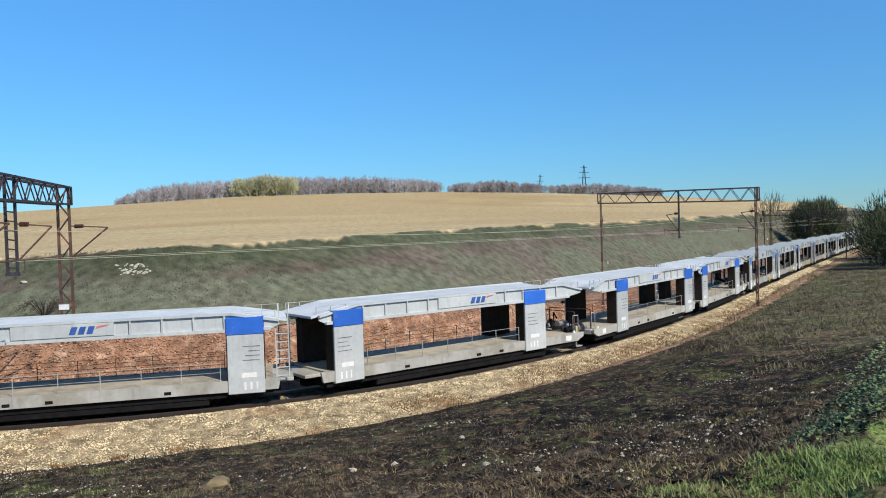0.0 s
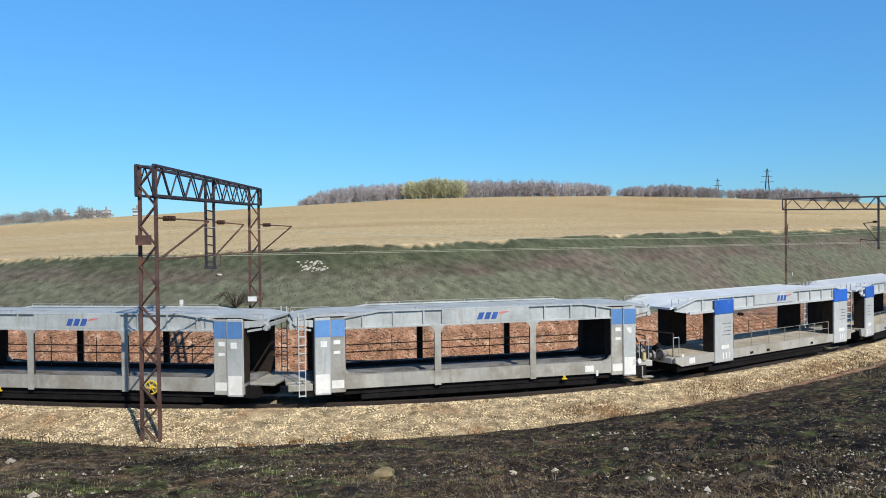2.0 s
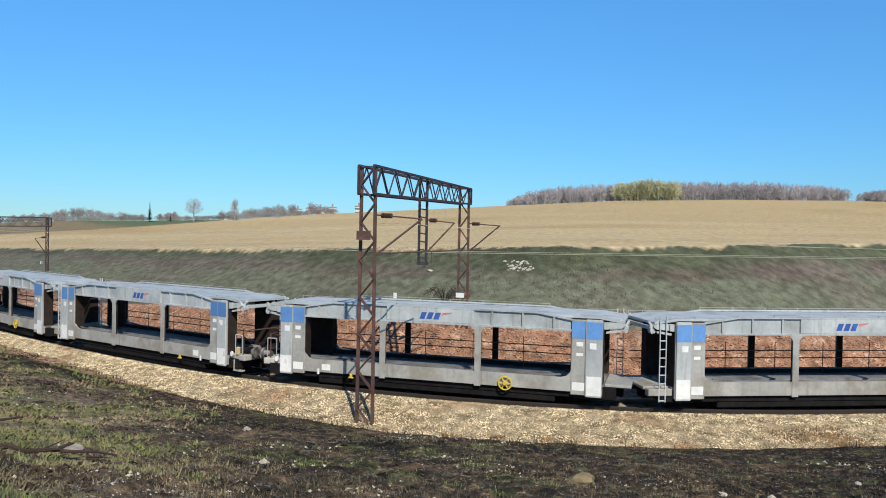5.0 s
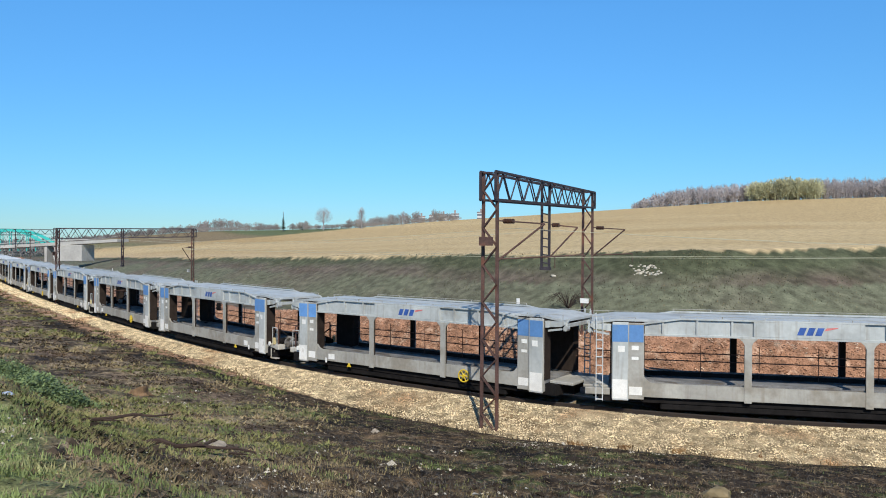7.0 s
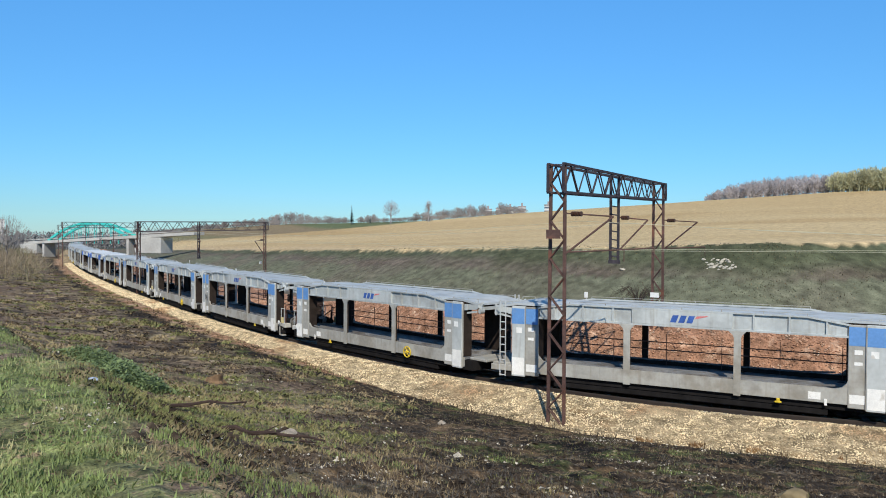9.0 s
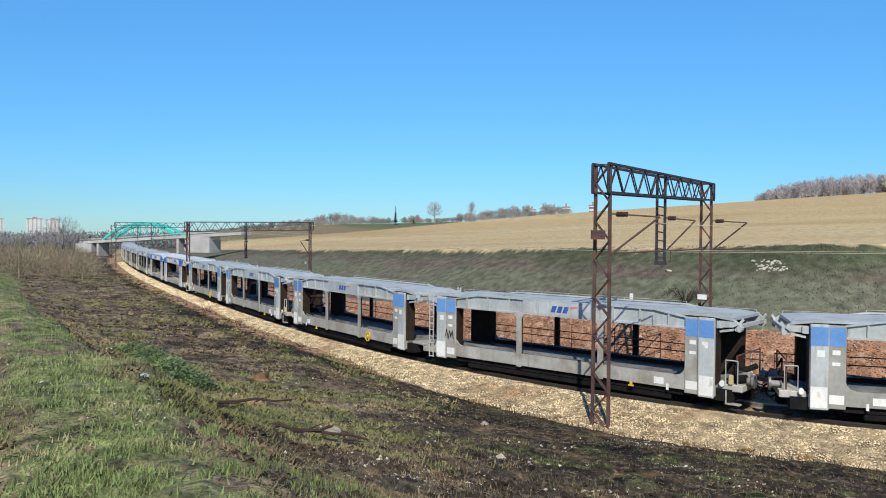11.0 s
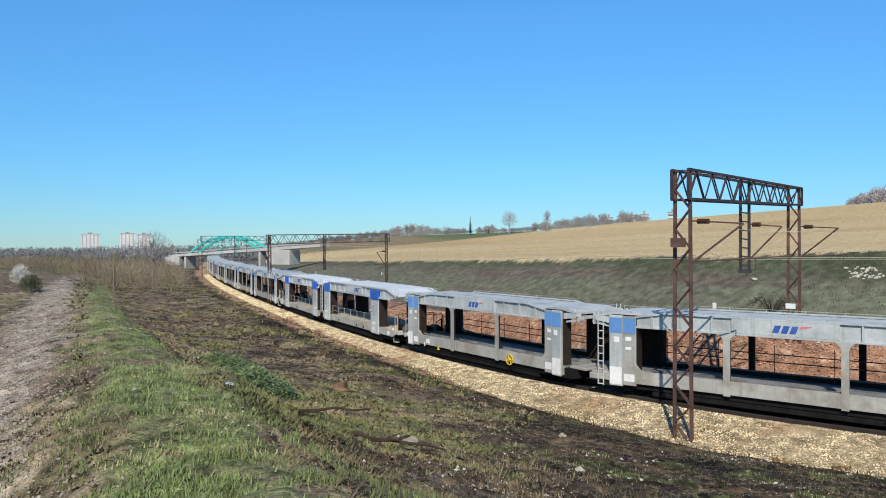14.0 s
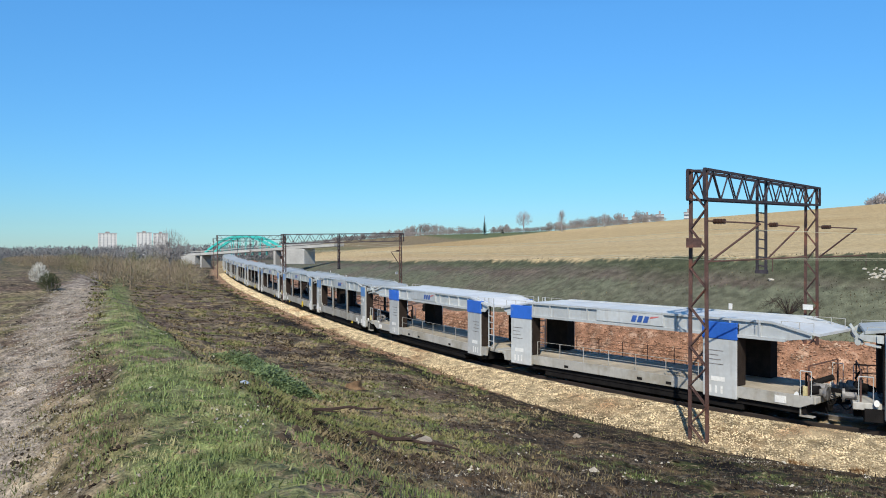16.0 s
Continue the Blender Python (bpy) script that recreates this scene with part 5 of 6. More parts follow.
lump("boulder", down(43.3, -14.4), 0.27, ROCK, 1, "pale grey rock on the burnt slope", "rock", 0.9)
lump("boulder", down(55.1, -14.9), 0.34, ROCK, 2, "flat tawny rock in dry grass", "rock", 0.4)
lump("boulder", down(7.7, -17.6), 0.2, CHALK, 3, "pale limestone lump on the burnt slope", "rock", 0.4)
lump("boulder", down(-2.9, -17.6), 0.13, CHALK, 4, "small pale limestone lump", "rock", 0.5)
lump("boulder", down(-1.0, -15.6), 0.13, CHALK, 5, "small pale limestone lump", "rock", 0.6)
lump("grass_hummock", down(17.7, -17.7), 0.45, DRY, 6, "straw-coloured grass hummock among burnt stalks", "grass tuft", 0.55)
lump("earth_clod", down(-14.5, -15.5), 0.3, CHAR, 7, "dark turned earth clod", "earth")
lump("earth_clod", down(-20.0, -17.0), 0.22, CHAR, 8, "dark turned earth clod", "earth")
pick = random.Random(12)
for k in range(46):
    lump("chalk_rock", down(22.6 + pick.gauss(0, 0.5), -2.1 + pick.gauss(0, 0.27)), pick.uniform(0.08, 0.32), CHALK, 20 + k, "whitish limestone rock exposed in the cutting", "rock", 0.7)
lump("chalk_rock", down(29.6, -2.5), 0.45, CHALK, 90, "whitish limestone rock on the cutting", "rock", 0.5)


def stump():
    at = down(60.4, -10.9)
    rng = random.Random(3)
    g = new("tree_stump")
    g.location = at
    bm = bmesh.new()
    rings = []
    for k, (z, r) in enumerate(((-0.2, 0.42), (-0.02, 0.36), (0.10, 0.27), (0.20, 0.25), (0.25, 0.22))):
        ring = []
        for i in range(16):
            a = i * math.pi / 8
            q = r * (1 + 0.22 * noise.noise(Vector((math.cos(a) * 1.7, math.sin(a) * 1.7, z * 2))) + (0.16 * math.cos(5 * a) if k < 2 else 0.05 * math.cos(5 * a)))
            ring.append(bm.verts.new((q * math.cos(a), q * math.sin(a), z + (0.06 * math.sin(a + 1) + rng.uniform(-0.02, 0.02) if k > 2 else 0))))
        rings.append(ring)
    for lo, hi in zip(rings, rings[1:]):
        for i in range(16):
            bm.faces.new((lo[i], lo[(i + 1) % 16], hi[(i + 1) % 16], hi[i]))
    bm.faces.new(rings[-1])
    part("trunk", bm, STUMPWOOD, g)
    for k in range(5):
        a = k * 1.26 + 0.3
        bm = bar(bmesh.new(), (0.25 * math.cos(a), 0.25 * math.sin(a), 0.03), (0.55 * math.cos(a), 0.55 * math.sin(a), -0.12), 0.13, 0.04, sides=7)
        part("root", bm, STUMPWOOD, g)
    part("shoot", bar(bmesh.new(), (0.10, 0, 0.18), (0.16, 0.02, 0.36), 0.035, 0.015, sides=6), CHALK, g, "pale broken shoot")
    tagged(g, "tawny cut tree stump on the slope", "tree stump")


stump()


def branch(az, el, seed, yaw):
    rng = random.Random(seed)
    at = down(az, el)
    g = new("fallen_branch")
    g.matrix_basis = pose(at.x, at.y, at.z + 0.05, 0, 0, yaw)
    bm = bmesh.new()
    p = Vector((-0.9, 0, 0.05))
    for k in range(6):
        q = p + Vector((0.33, rng.uniform(-0.08, 0.08), rng.uniform(-0.05, 0.06)))
        bar(bm, p, q, 0.09 - 0.01 * k, 0.08 - 0.01 * k, sides=6)
        p = q
    tagged(part("limb", bm, WOOD, g), kind="stuff")
    for k in range(5):
        x = rng.uniform(-0.8, 0.8)
        part("twig", bar(bmesh.new(), (x, 0, 0.05), (x + rng.uniform(0.2, 0.5), rng.uniform(-0.4, 0.4), rng.uniform(0.02, 0.2)), 0.04, 0.01, sides=5), WOOD, g)
    tagged(g, "charred fallen branch on the slope", "branch")


branch(62.5, -12.8, 1, 60)
branch(57.0, -15.3, 2, 20)
branch(-11.0, -12.2, 3, 100)


def dead_shrub(at, size, seed, label):
    rng = np.random.default_rng(seed)
    g = new("dead_shrub")
    g.location = at
    bm = bmesh.new()
    for k in range(34):
        a = rng.uniform(0, 6.28)
        p = Vector((0, 0, 0))
        q = p + Vector((math.cos(a) * rng.uniform(0.15, 0.5), math.sin(a) * rng.uniform(0.15, 0.5), rng.uniform(0.25, 0.5))) * size
        r = q + Vector((math.cos(a) * rng.uniform(0.1, 0.5), math.sin(a) * rng.uniform(0.1, 0.5), rng.uniform(-0.35, 0.1))) * size
        bar(bm, p, q, 0.014 * size, 0.010 * size, sides=5)
        bar(bm, q, r, 0.011 * size, 0.005 * size, sides=5)
        for m in range(3):
            e = q.lerp(r, rng.uniform(0, 1))
            bar(bm, e, e + Vector(rng.uniform(-0.25, 0.25, 3)) * size, 0.007 * size, 0.003 * size, sides=4)
    tagged(part("stem_tangle", bm, WOOD, g), kind="stuff")
    return tagged(g, label, "shrub")


dead_shrub(down(28.5, -4.95), 2.3, 5, "black bare shrub beside the far mast")
x, y, h = on_line(-66, 9.0)
dead_shrub(Vector((x, y, ground_z(x, y))), 2.2, 6, "black bare shrub beside a mast")
dead_shrub(down(-19.0, -9.3), 1.3, 7, "thin bare shrub on the burnt slope")


def marker(s, d, h, label):
    x, y, a = on_line(s, d)
    g = new("marker_post")
    g.matrix_basis = pose(x, y, -0.5, 0, 0, math.degrees(a))
    part("post", bar(bmesh.new(), (0, 0, -0.3), (0, 0, h), 0.07, sides=8), CONCRETE, g)
    part("plate", box(bmesh.new(), -0.1, 0.1, -0.06, -0.03, h - 0.1, h + 0.2, 0.01), WHITE, g)
    tagged(g, label, "marker post")


marker(-13.0, 9.2, 2.95, "white line-side marker plate on a post")
marker(-82.0, 8.0, 2.6, "white line-side marker plate on a post")


def cabinet(s, d):
    x, y, a = on_line(s, d)
    g = new("cable_stand")
    g.matrix_basis = pose(x, y, -0.3, 0, 0, math.degrees(a))
    bm = bmesh.new()
    for k in range(6):
        bmesh.ops.create_cone(bm, cap_ends=True, segments=14, radius1=0.22, radius2=0.22, depth=0.07, matrix=pose(0, 0, 0.1 + 0.13 * k))
    bar(bm, (0, 0, 0), (0, 0, 0.85), 0.3, sides=12)
    tagged(part("body", bm, DARK, g), kind="stuff")
    tagged(g, "dark ribbed cable stand beside the far track", "cable stand")


for s in (-46, -29, 3, 31):
    cabinet(s, 7.4)


# ---- loose cover: stones, blades, stalks ----
def polar_scatter(n, az0, az1, r0, r1, seed):
    rng = np.random.default_rng(seed)
    az, r = rng.uniform(az0, az1, n), np.exp(rng.uniform(math.log(r0), math.log(r1), n))
    return rng, az, r, -r * np.sin(np.radians(az)), r * np.cos(np.radians(az))


def stones(name, x, y, z, size, mat, label, seed):
    rng = np.random.default_rng(seed)
    o = np.array([(1, 0, 0), (-1, 0, 0), (0, 1, 0), (0, -1, 0), (0, 0, 1), (0, 0, -1)], float)
    f = np.array([(0, 2, 4), (2, 1, 4), (1, 3, 4), (3, 0, 4), (2, 0, 5), (1, 2, 5), (3, 1, 5), (0, 3, 5)])
    n = len(x)
    k = rng.uniform(0.55, 1.2, (n, 6, 1)) * o * size[:, None, None]
    k[:, :, 2] *= 0.7
    a = rng.uniform(0, 6.28, n)
    c, s = np.cos(a)[:, None], np.sin(a)[:, None]
    t = rng.uniform(-0.6, 0.6, (n, 1))
    kx, ky, kz = k[:, :, 0] * c - k[:, :, 1] * s, k[:, :, 0] * s + k[:, :, 1] * c, k[:, :, 2] + k[:, :, 0] * t
    v = np.stack([kx + x[:, None], ky + y[:, None], kz + z[:, None]], 2).reshape(-1, 3)
    ff = (f[None] + 6 * np.arange(n)[:, None, None]).reshape(-1, 3)
    return tagged(raw(name, v.tolist(), ff.tolist(), mat), label, "stones", kind="stuff")


def blades(name, x, y, z, h, mat, label, seed, width=0.012, lean=0.5, category="grass"):
    rng = np.random.default_rng(seed)
    n = len(x)
    a = rng.uniform(0, 6.28, n)
    b = a + rng.uniform(0.8, 2.3, n)
    w = width * rng.uniform(0.6, 1.5, n)
    p = np.stack([x, y, z - 0.02], 1)
    sd = np.stack([np.cos(a), np.sin(a), 0 * a], 1) * w[:, None]
    k = rng.uniform(0.1, 1, n) * lean * h
    tip = p + np.stack([np.cos(b) * k, np.sin(b) * k, h], 1)
    v = np.stack([p - sd, p + sd, tip], 1).reshape(-1, 3)
    return tagged(raw(name, v.tolist(), np.arange(3 * n).reshape(-1, 3).tolist(), mat), label, category, kind="stuff")


build_berm()
rng = np.random.default_rng(5)
n = 84000
s = rng.uniform(-48, 46, n)
d = rng.uniform(-4.7, -1.3, n)
keep = -d < toe_of(s) + rng.normal(0.05, 0.12, n)
s, d, n = s[keep], d[keep], int(keep.sum())
x, y, h = on_line(s, d)
z = np.interp(d, [-4.6, -2.2, -1.7, -1.3], [-0.90, -0.436, -0.37, -0.37]) + 0.02
stones("ballast_stones", x, y, z, rng.uniform(0.018, 0.046, n), STONES, "angular pale ballast stones heaped along the track", 5)
n = 22000
s, d = rng.uniform(-44, 44, n), rng.uniform(2.4, 9.3, n)
x, y, h = on_line(s, d)
stones("ballast_stones", x, y, RAIL - 0.19 - 0.05 * np.maximum(d - 7.5, 0) + 0.01, rng.uniform(0.04, 0.09, n), RUSTSTONE, "rust-brown ballast stones of the far track", 6)

rng, az, r, x, y = polar_scatter(15000, -38, 100, 3.5, 30, 11)
sc, dc = beside(x, y)
keep = (dc < -4.4) & (layers(x, y, 2.5, 33) + 0.5 * layers(x, y, 0.7, 34) > 0.42)
x, y, r = x[keep], y[keep], r[keep]
stones("field_stones", x, y, height(x, y) + 0.01, rng.uniform(0.006, 0.028, len(x)) * (1 + r / 30) * (1 + (rng.uniform(0, 1, len(x)) > 0.97) * 1.8), CHALK, "scattered pale stones on the burnt slope and path", 7)


def grow(n, az0, az1, r0, r1, seed, want, clump=10, spread=0.12):
    """Clumps of blades where the cover wants them."""
    rng, az, r, x, y = polar_scatter(n, az0, az1, r0, r1, seed)
    s, d = beside(x, y)
    keep = want(x, y, az, d, fall(r, az, d)) & (d < -4.6)
    x, y, r = np.repeat(x[keep], clump), np.repeat(y[keep], clump), np.repeat(r[keep], clump)
    x, y = x + rng.normal(0, spread, len(x)) * (0.6 + r / 25), y + rng.normal(0, spread, len(x)) * (0.6 + r / 25)
    return rng, x, y, height(x, y), r


def lush(x, y, az, d, f):
    n1, n2 = layers(x, y, 6.0, 40), layers(x, y, 1.6, 50)
    n3 = layers(x, y, 0.5, 60, 3)
    return (band(x, y) * (0.75 + 0.6 * n2 + 0.5 * n3) > 0.45) & (layers(x, y, 1.9, 78) + 0.6 * n3 < 0.3)


rng, x, y, z, r = grow(9000, -45, -10, 3.0, 12, 28, lambda x, y, az, d, f: verge(x, y) * (0.65 + layers(x, y, 0.9, 49) * 1.8) > 0.5, 12, 0.09)
blades("green_grass", x, y, z, rng.uniform(0.02, 0.07, len(x)) * (1.3 + 1.5 * np.maximum(layers(x, y, 0.8, 46), -0.5)), FRESH, "vivid fresh grass at the top of the slope", 28, 0.007, 1.2)
rng, x, y, z, r = grow(26000, 30, 100, 3.5, 60, 21, lush, 10)
blades("green_grass", x, y, z, rng.uniform(0.02, 0.085, len(x)) * (1 + r / 40), GRASS, "fresh green grass on the terrace", 21, 0.010, 0.9)


def patchy(x, y, az, d, f):
    n1, n2, n3 = layers(x, y, 6.0, 40), layers(x, y, 1.6, 50), layers(x, y, 0.5, 60, 3)
    return (n1 * 0.6 - n2 + n3 * 0.5 > 0.62 - 0.5 * smooth(40, 54, az)) & (f > 0.05) & ((d < -7.5) | (az > 42))


rng, x, y, z, r = grow(26000, -38, 80, 5, 34, 22, patchy, 10, 0.07)
blades("green_grass", x, y, z, rng.uniform(0.03, 0.10, len(x)), GRASS, "green shoots between the burnt stalks", 22, 0.010)
rng, x, y, z, r = grow(24000, -38, 96, 4, 36, 23, lambda x, y, az, d, f: (layers(x, y, 0.9, 61) > 0.4 - 0.4 * smooth(36, 50, az)) & (band(x, y) < 0.7), 7, 0.12)
blades("dry_grass", x, y, z, rng.uniform(0.03, 0.10, len(x)), DRY, "straw-coloured dry grass on the slope", 23, 0.009, 1.0)
rng, x, y, z, r = grow(14000, -38, 80, 5, 34, 24, lambda x, y, az, d, f: (f > 0.08) & (layers(x, y, 2.0, 71) > -0.25 + 0.4 * smooth(36, 50, az)), 7)
blades("burnt_stalks", x, y, z, rng.uniform(0.015, 0.07, len(x)), CHAR, "charred stalks and burnt stubble on the slope", 24, 0.012, 2.0, "stubble")
rng = np.random.default_rng(8)
n = 6500
s = rng.uniform(-70, 40, n)
d = -toe_of(s) + rng.normal(-0.1, 0.55, n)
x, y, h = on_line(s, d)
keep = layers(x, y, 3.0, 81) + layers(x, y, 0.6, 82) * 0.6 > 0.05
x, y = x[keep], y[keep]
blades("burnt_stalks", x, y, np.maximum(height(x, y), -0.9), rng.uniform(0.08, 0.38, len(x)) * rng.uniform(0.4, 1, len(x)), CHAR, "burnt weed stalks along the ballast edge", 25, 0.012, 0.5, "stubble")


def herb_patch(az, el, length, seed, leaf=1.0):
    at = down(az, el)
    rng = np.random.default_rng(seed)
    n = int(4600 * length)
    u, w = rng.uniform(-1, 1, n) * length, rng.normal(0, 0.5, n)
    dirx, diry = -math.sin(radians(az + 22)), math.cos(radians(az + 22))
    x, y = at.x + dirx * u - diry * w, at.y + diry * u + dirx * w
    z = height(x, y) + rng.uniform(0.02, 0.62, n) * (0.75 + 0.5 * layers(x, y, 0.5, 77, 2)) * np.exp(-(w / 0.65) ** 2) * (1.1 - np.abs(u / length) ** 3)
    a, t = rng.uniform(0, 6.28, n), rng.uniform(-0.2, 0.9, n)
    k = rng.uniform(0.04, 0.10, n) * leaf
    p = np.stack([x, y, z], 1)
    e = np.stack([np.cos(a) * np.cos(t), np.sin(a) * np.cos(t), np.sin(t)], 1) * k[:, None]
    f = np.stack([-np.sin(a), np.cos(a), 0 * a], 1) * (k * 0.4)[:, None]
    v = np.stack([p, p + e * 0.5 + f, p + e, p + e * 0.5 - f], 1).reshape(-1, 3)
    ob = raw("herb_patch", v.tolist(), np.arange(4 * n).reshape(-1, 4).tolist(), HERB)
    return tagged(ob, "dense dark-green leafy weeds at the terrace edge", "weeds", kind="stuff")


herb_patch(68.2, -9.0, 1.5, 1)
herb_patch(65.6, -10.9, 1.1, 2)
herb_patch(67.0, -10.0, 1.3, 3)
herb_patch(-31.0, -12.6, 0.8, 4, 0.5)
at = down(68.6, -10.2)
lump("plastic_litter", at, 0.16, FIBRE, 50, "crumpled pale blue plastic litter in the weeds", "litter", 0.5)


def bank_cover(name, n, seed, size, mat, label, low, high):
    rng = np.random.default_rng(seed)
    s, d = rng.uniform(-110, 120, n), rng.uniform(low, high, n)
    x, y, h = on_line(s, d)
    ok = layers(x, y, 7.0, seed) > 0.0
    x, y = x[ok], y[ok]
    ss, dd = beside(x, y)
    ok = dd > 12.0
    x, y = x[ok], y[ok]
    blades(name, x, y, height(x, y), rng.uniform(0.4, 1.0, len(x)) * size, mat, label, seed, 0.035, 0.9)


bank_cover("bank_grass", 16000, 91, 0.16, BANKGRASS, "rough green grass on the cutting slope", FOOT, BANK + 0.8)
bank_cover("bank_grass", 2500, 92, 0.13, DRY, "withered grass on the cutting slope", FOOT, BANK)
bank_cover("bank_grass", 5000, 93, 0.14, CHAR, "dark dead stalks on the cutting slope", FOOT, BANK)

# gravel on the path, orange dead weeds along the right-hand ballast edge
rng = np.random.default_rng(15)
n = 16000
x = -3 - np.exp(rng.uniform(0, math.log(45), n))
y = path_y(x) + rng.normal(0, 0.62, n)
stones("path_gravel", x, y, height(x, y) + 0.005, rng.uniform(0.006, 0.03, n) * (0.8 - x / 30), ROCK, "loose grey gravel on the path", 16)
n = 34000
s = rng.uniform(-6, 60, n)
d = -toe_of(s) + rng.uniform(-0.3, 1.7, n) * smooth(-8, 12, s)
x, y, h = on_line(s, d)
keep = layers(x, y, 2.0, 84) + layers(x, y, 0.5, 85) * 0.5 > 0.25 - 0.5 * smooth(0, 16, s)
x, y, d = x[keep], y[keep], d[keep]
blades("dry_weeds", x, y, np.interp(d, [-4.6, -2.2], [-0.90, -0.436]), rng.uniform(0.05, 0.18, len(x)), WEED, "orange-brown dead weeds on the ballast edge", 26, 0.014, 0.8, "weeds")

n = 22000
rng = np.random.default_rng(17)
s = np.concatenate([rng.uniform(-150, -47, n * 2 // 3), rng.uniform(45, 120, n - n * 2 // 3)])
d = rng.uniform(-3.4, -1.3, n)
keep = -d < toe_of(s) + 0.05
s, d, n = s[keep], d[keep], int(keep.sum())
x, y, h = on_line(s, d)
stones("ballast_stones", x, y, np.interp(d, [-4.6, -2.2, -1.7, -1.3], [-0.90, -0.436, -0.37, -0.37]) + 0.02, rng.uniform(0.06, 0.12, n), STONES, "angular pale ballast stones heaped along the track", 18)

rng, az, r, x, y = polar_scatter(34000, -38, 84, 4, 30, 19)
sc, dc = beside(x, y)
keep = (dc < -toe_of(sc) - 0.1) & (fall(r, az, dc) > 0.03) & (layers(x, y, 1.3, 36) > -0.15 + 0.4 * smooth(36, 50, az)) & (band(x, y) < 0.2)
x, y, r = x[keep], y[keep], r[keep]
stones("earth_clods", x, y, height(x, y), np.random.default_rng(3).uniform(0.012, 0.05, len(x)), DIRT, "crumbly dark earth clods on the burnt slope", 19)
rng, x, y, z, r = grow(9000, -38, 84, 4, 30, 27, lambda x, y, az, d, f: (f > 0.02) & (layers(x, y, 1.5, 37) > -0.2), 4, 0.15)
blades("straw_litter", x, y, z + 0.03, rng.uniform(0.012, 0.04, len(x)), STRAW, "flattened straw and dead stems on the slope", 27, 0.008, 6.0, "litter")


rng, az, r, x, y = polar_scatter(7000, -40, 66, 3.5, 22, 119)
sc, dc = beside(x, y)
keep = (dc < -toe_of(sc) - 0.3) & (layers(x, y, 1.1, 136) + 0.6 * layers(x, y, 4.0, 137) > 0.1) & (band(x, y) < 0.2) & (verge(x, y) < 0.4)
x, y, r = x[keep], y[keep], r[keep]
stones("earth_clods", x, y, height(x, y), 0.03 + 0.09 * np.random.default_rng(4).uniform(0, 1, len(x)) ** 3, DIRT, "large crumbled clods of burnt earth on the slope", 119)

rng, x, y, z, r = grow(17000, -40, 60, 4, 26, 131, lambda x, y, az, d, f: (f > 0.04) & (verge(x, y) < 0.3) & (layers(x, y, 1.7, 132) + 0.5 * layers(x, y, 0.5, 133) > -0.1), 7, 0.1)
blades("burnt_stalks", x, y, z, rng.uniform(0.02, 0.10, len(x)), ASH, "ash-grey singed grass on the burnt slope", 131, 0.008, 0.9, "stubble")
rng, x, y, z, r = grow(5000, -40, 40, 4, 24, 141, lambda x, y, az, d, f: (f > 0.02) & (layers(x, y, 1.2, 142) + 0.5 * layers(x, y, 0.4, 143) > 0.35), 10, 0.09)
blades("olive_grass", x, y, z, rng.uniform(0.02, 0.09, len(x)), OLIVE, "olive-green tufts coming up through the burnt slope", 141, 0.009, 1.1)


def chips(az, el, n, wide, deep, seed):
    """Pale dry leaves and limestone chips lying together."""
    at = down(az, el)
    rng = np.random.default_rng(seed)
    a, b = rng.normal(0, wide, n), rng.normal(0, deep, n)
    c, t = math.cos(radians(az)), math.sin(radians(az))
    x, y = at.x + a * c - b * t, at.y + a * t + b * c
    stones("pale_chips", x, y, height(x, y) + 0.008, rng.uniform(0.006, 0.022, n) * (1 + (rng.uniform(0, 1, n) > 0.93) * 1.3), CHALK, "pale chips and dry leaves strewn on the slope", seed)


chips(-20.5, -11.3, 170, 0.7, 0.45, 201)
chips(-17.0, -15.8, 120, 0.8, 0.3, 202)
chips(31.0, -15.2, 150, 0.5, 0.35, 203)
chips(28.5, -16.6, 130, 0.6, 0.3, 204)
chips(12.0, -14.0, 90, 0.9, 0.5, 205)
chips(57.0, -16.5, 120, 0.8, 0.5, 206)
chips(50.0, -17.5, 120, 0.6, 0.4, 207)

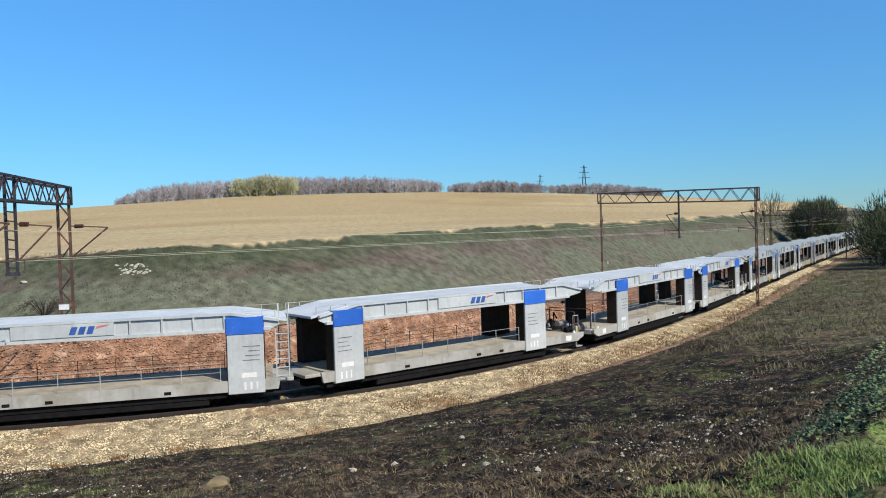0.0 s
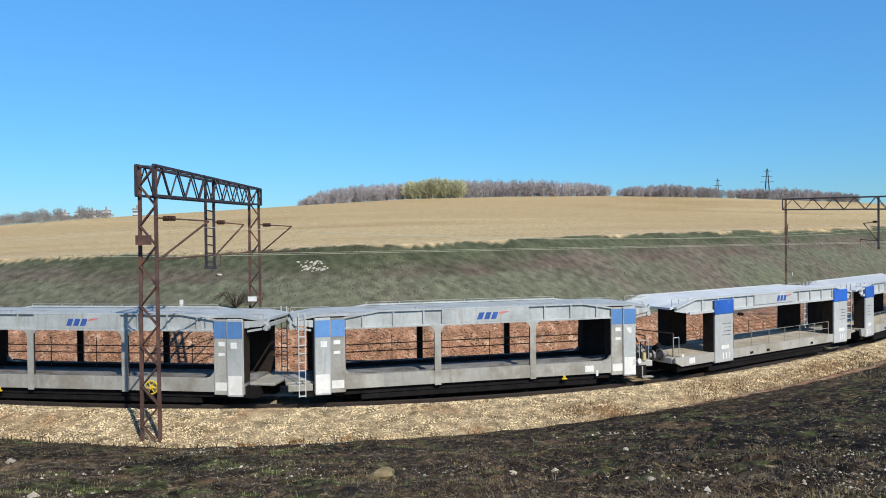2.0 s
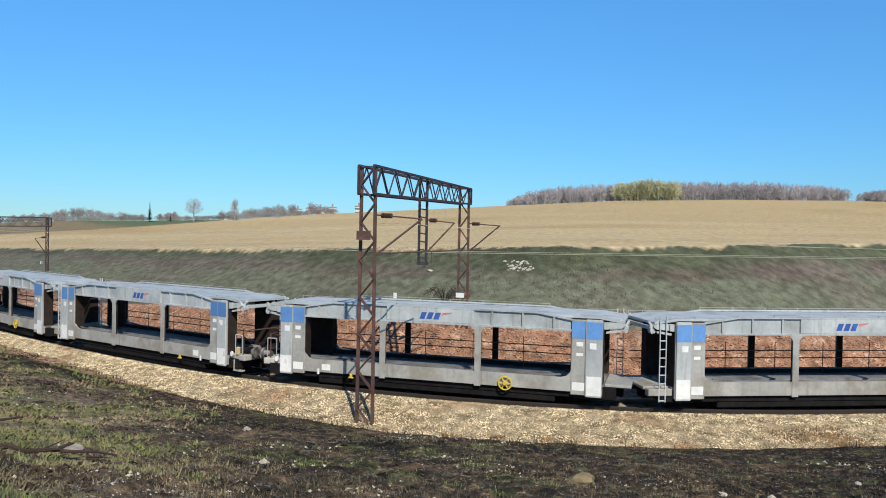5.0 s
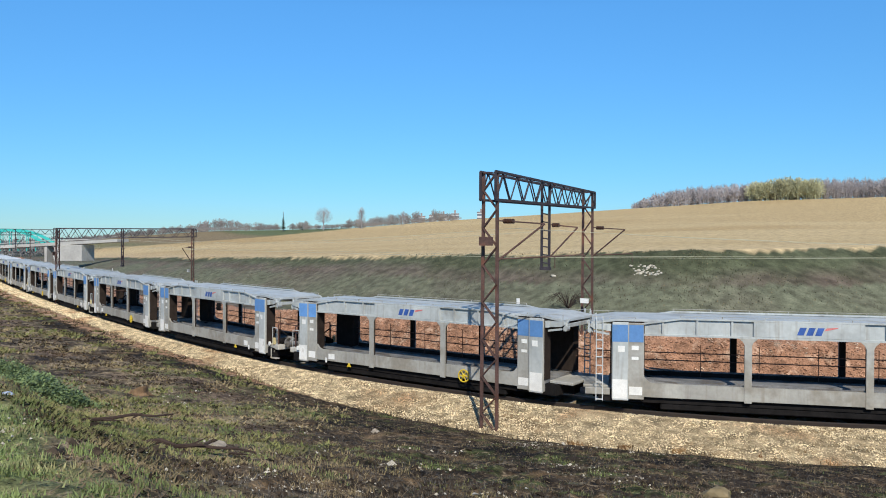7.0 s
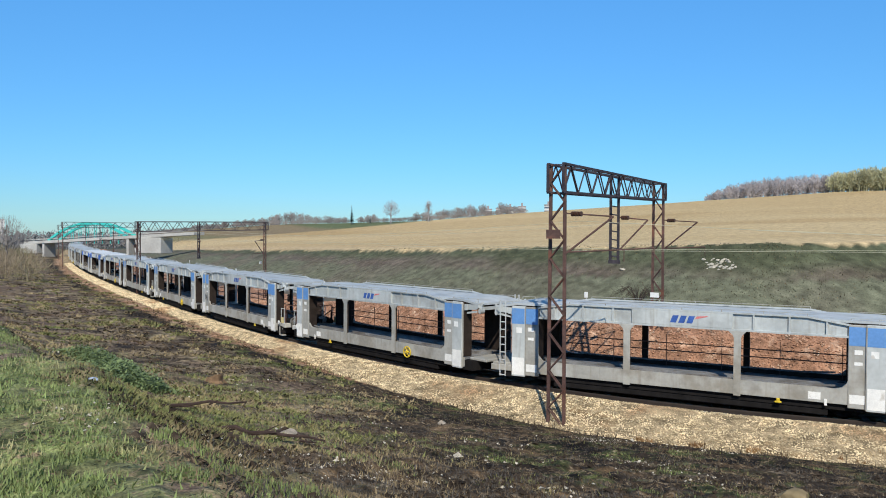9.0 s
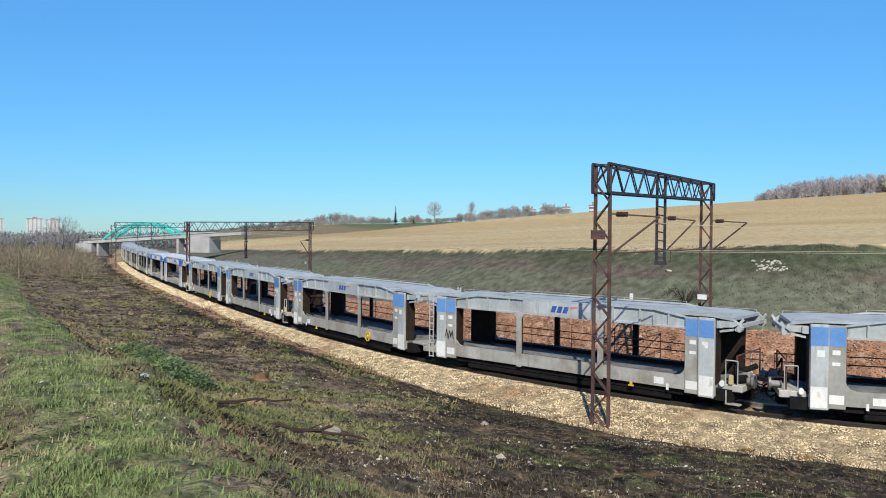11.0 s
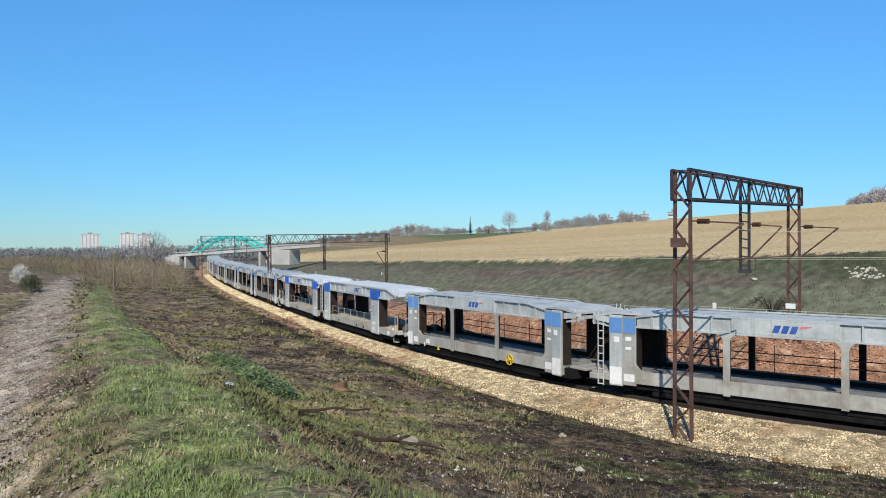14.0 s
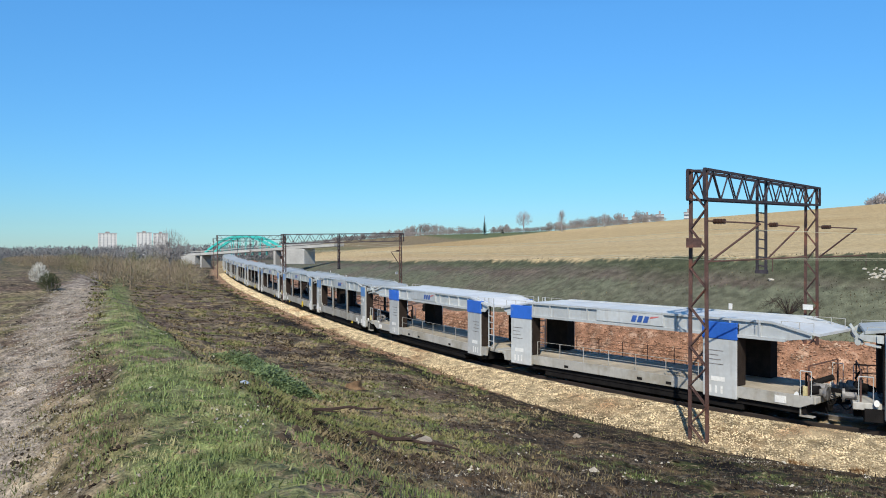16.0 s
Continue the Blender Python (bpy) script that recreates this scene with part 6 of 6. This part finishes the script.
# dry grass on the lee side of the slope, along the line
rng, az, r, x, y = polar_scatter(4200, -37, -14, 24, 95, 121)
sc, dc = beside(x, y)
keep = (dc < -toe_of(sc)) & (layers(x, y, 3.0, 122) + 0.5 * layers(x, y, 0.9, 123) > 0.85 - 0.6 * smooth(-12, -29, az) - 0.9 * smooth(26, 48, r))
x, y, r = np.repeat(x[keep], 8), np.repeat(y[keep], 8), np.repeat(r[keep], 8)
x, y = x + rng.normal(0, 0.2, len(x)), y + rng.normal(0, 0.2, len(x))
blades("dry_grass", x, y, height(x, y), rng.uniform(0.05, 0.20, len(x)) * (0.6 + r / 45), LEESTEM, "pale withered grass and stems along the line", 121, 0.016, 1.4)

# tufts on the middle slope
def tufts(name, n, seed, want, low, high, mat, label, category="grass"):
    rng, az, r, x, y = polar_scatter(n, 30, 79, 9, 120, seed)
    s, d = beside(x, y)
    keep = (d < -toe_of(s) - 0.5) & (band(x, y) < 0.3) & want(x, y) & (rng.uniform(44, 60, n) < az)
    x, y, r = np.repeat(x[keep], 7), np.repeat(y[keep], 7), np.repeat(r[keep], 7)
    x, y = x + rng.normal(0, 0.14, len(x)), y + rng.normal(0, 0.14, len(x))
    blades(name, x, y, height(x, y), rng.uniform(low, high, len(x)) * np.minimum(0.7 + r / 50, 1.6), mat, label, seed, 0.010 + 0.0011 * r, 2.2, category)


tufts("olive_grass", 24000, 101, lambda x, y: layers(x, y, 3.2, 68) + layers(x, y, 0.9, 66, 3) * 0.8 > 0.34, 0.03, 0.12, OLIVE, "olive mossy tufts on the burnt slope")
tufts("dry_grass", 24000, 102, lambda x, y: layers(x, y, 0.9, 66, 3) + layers(x, y, 2.4, 69) * 0.7 > 0.18, 0.03, 0.10, DRY, "straw-coloured tufts on the burnt slope")
tufts("burnt_stalks", 16000, 103, lambda x, y: layers(x, y, 1.0, 76, 3) - layers(x, y, 3.2, 68) + 0.3 * smooth(-14, -8, beside(x, y)[1]) > 0.45, 0.02, 0.08, CHAR, "charred stubble patches on the slope", "stubble")


# ---- the train runs past ----
SPEED, START = 11.66, 2.55


def motions():
    for k, w in TRAIN.items():
        rows = []
        for i in range(33):
            t = i * 0.5
            s1 = START - UNIT * k + SPEED * t
            xa, ya, _ = on_line(s1)
            xb, yb, _ = on_line(s1 - UNIT)
            yaw = math.degrees(math.atan2(ya - yb, xa - xb)) + (0 if k % 2 else 180)
            rows.append((t, pose((xa + xb) / 2, (ya + yb) / 2, RAIL, 0, 0, yaw)))
        walk(w, rows)


motions()
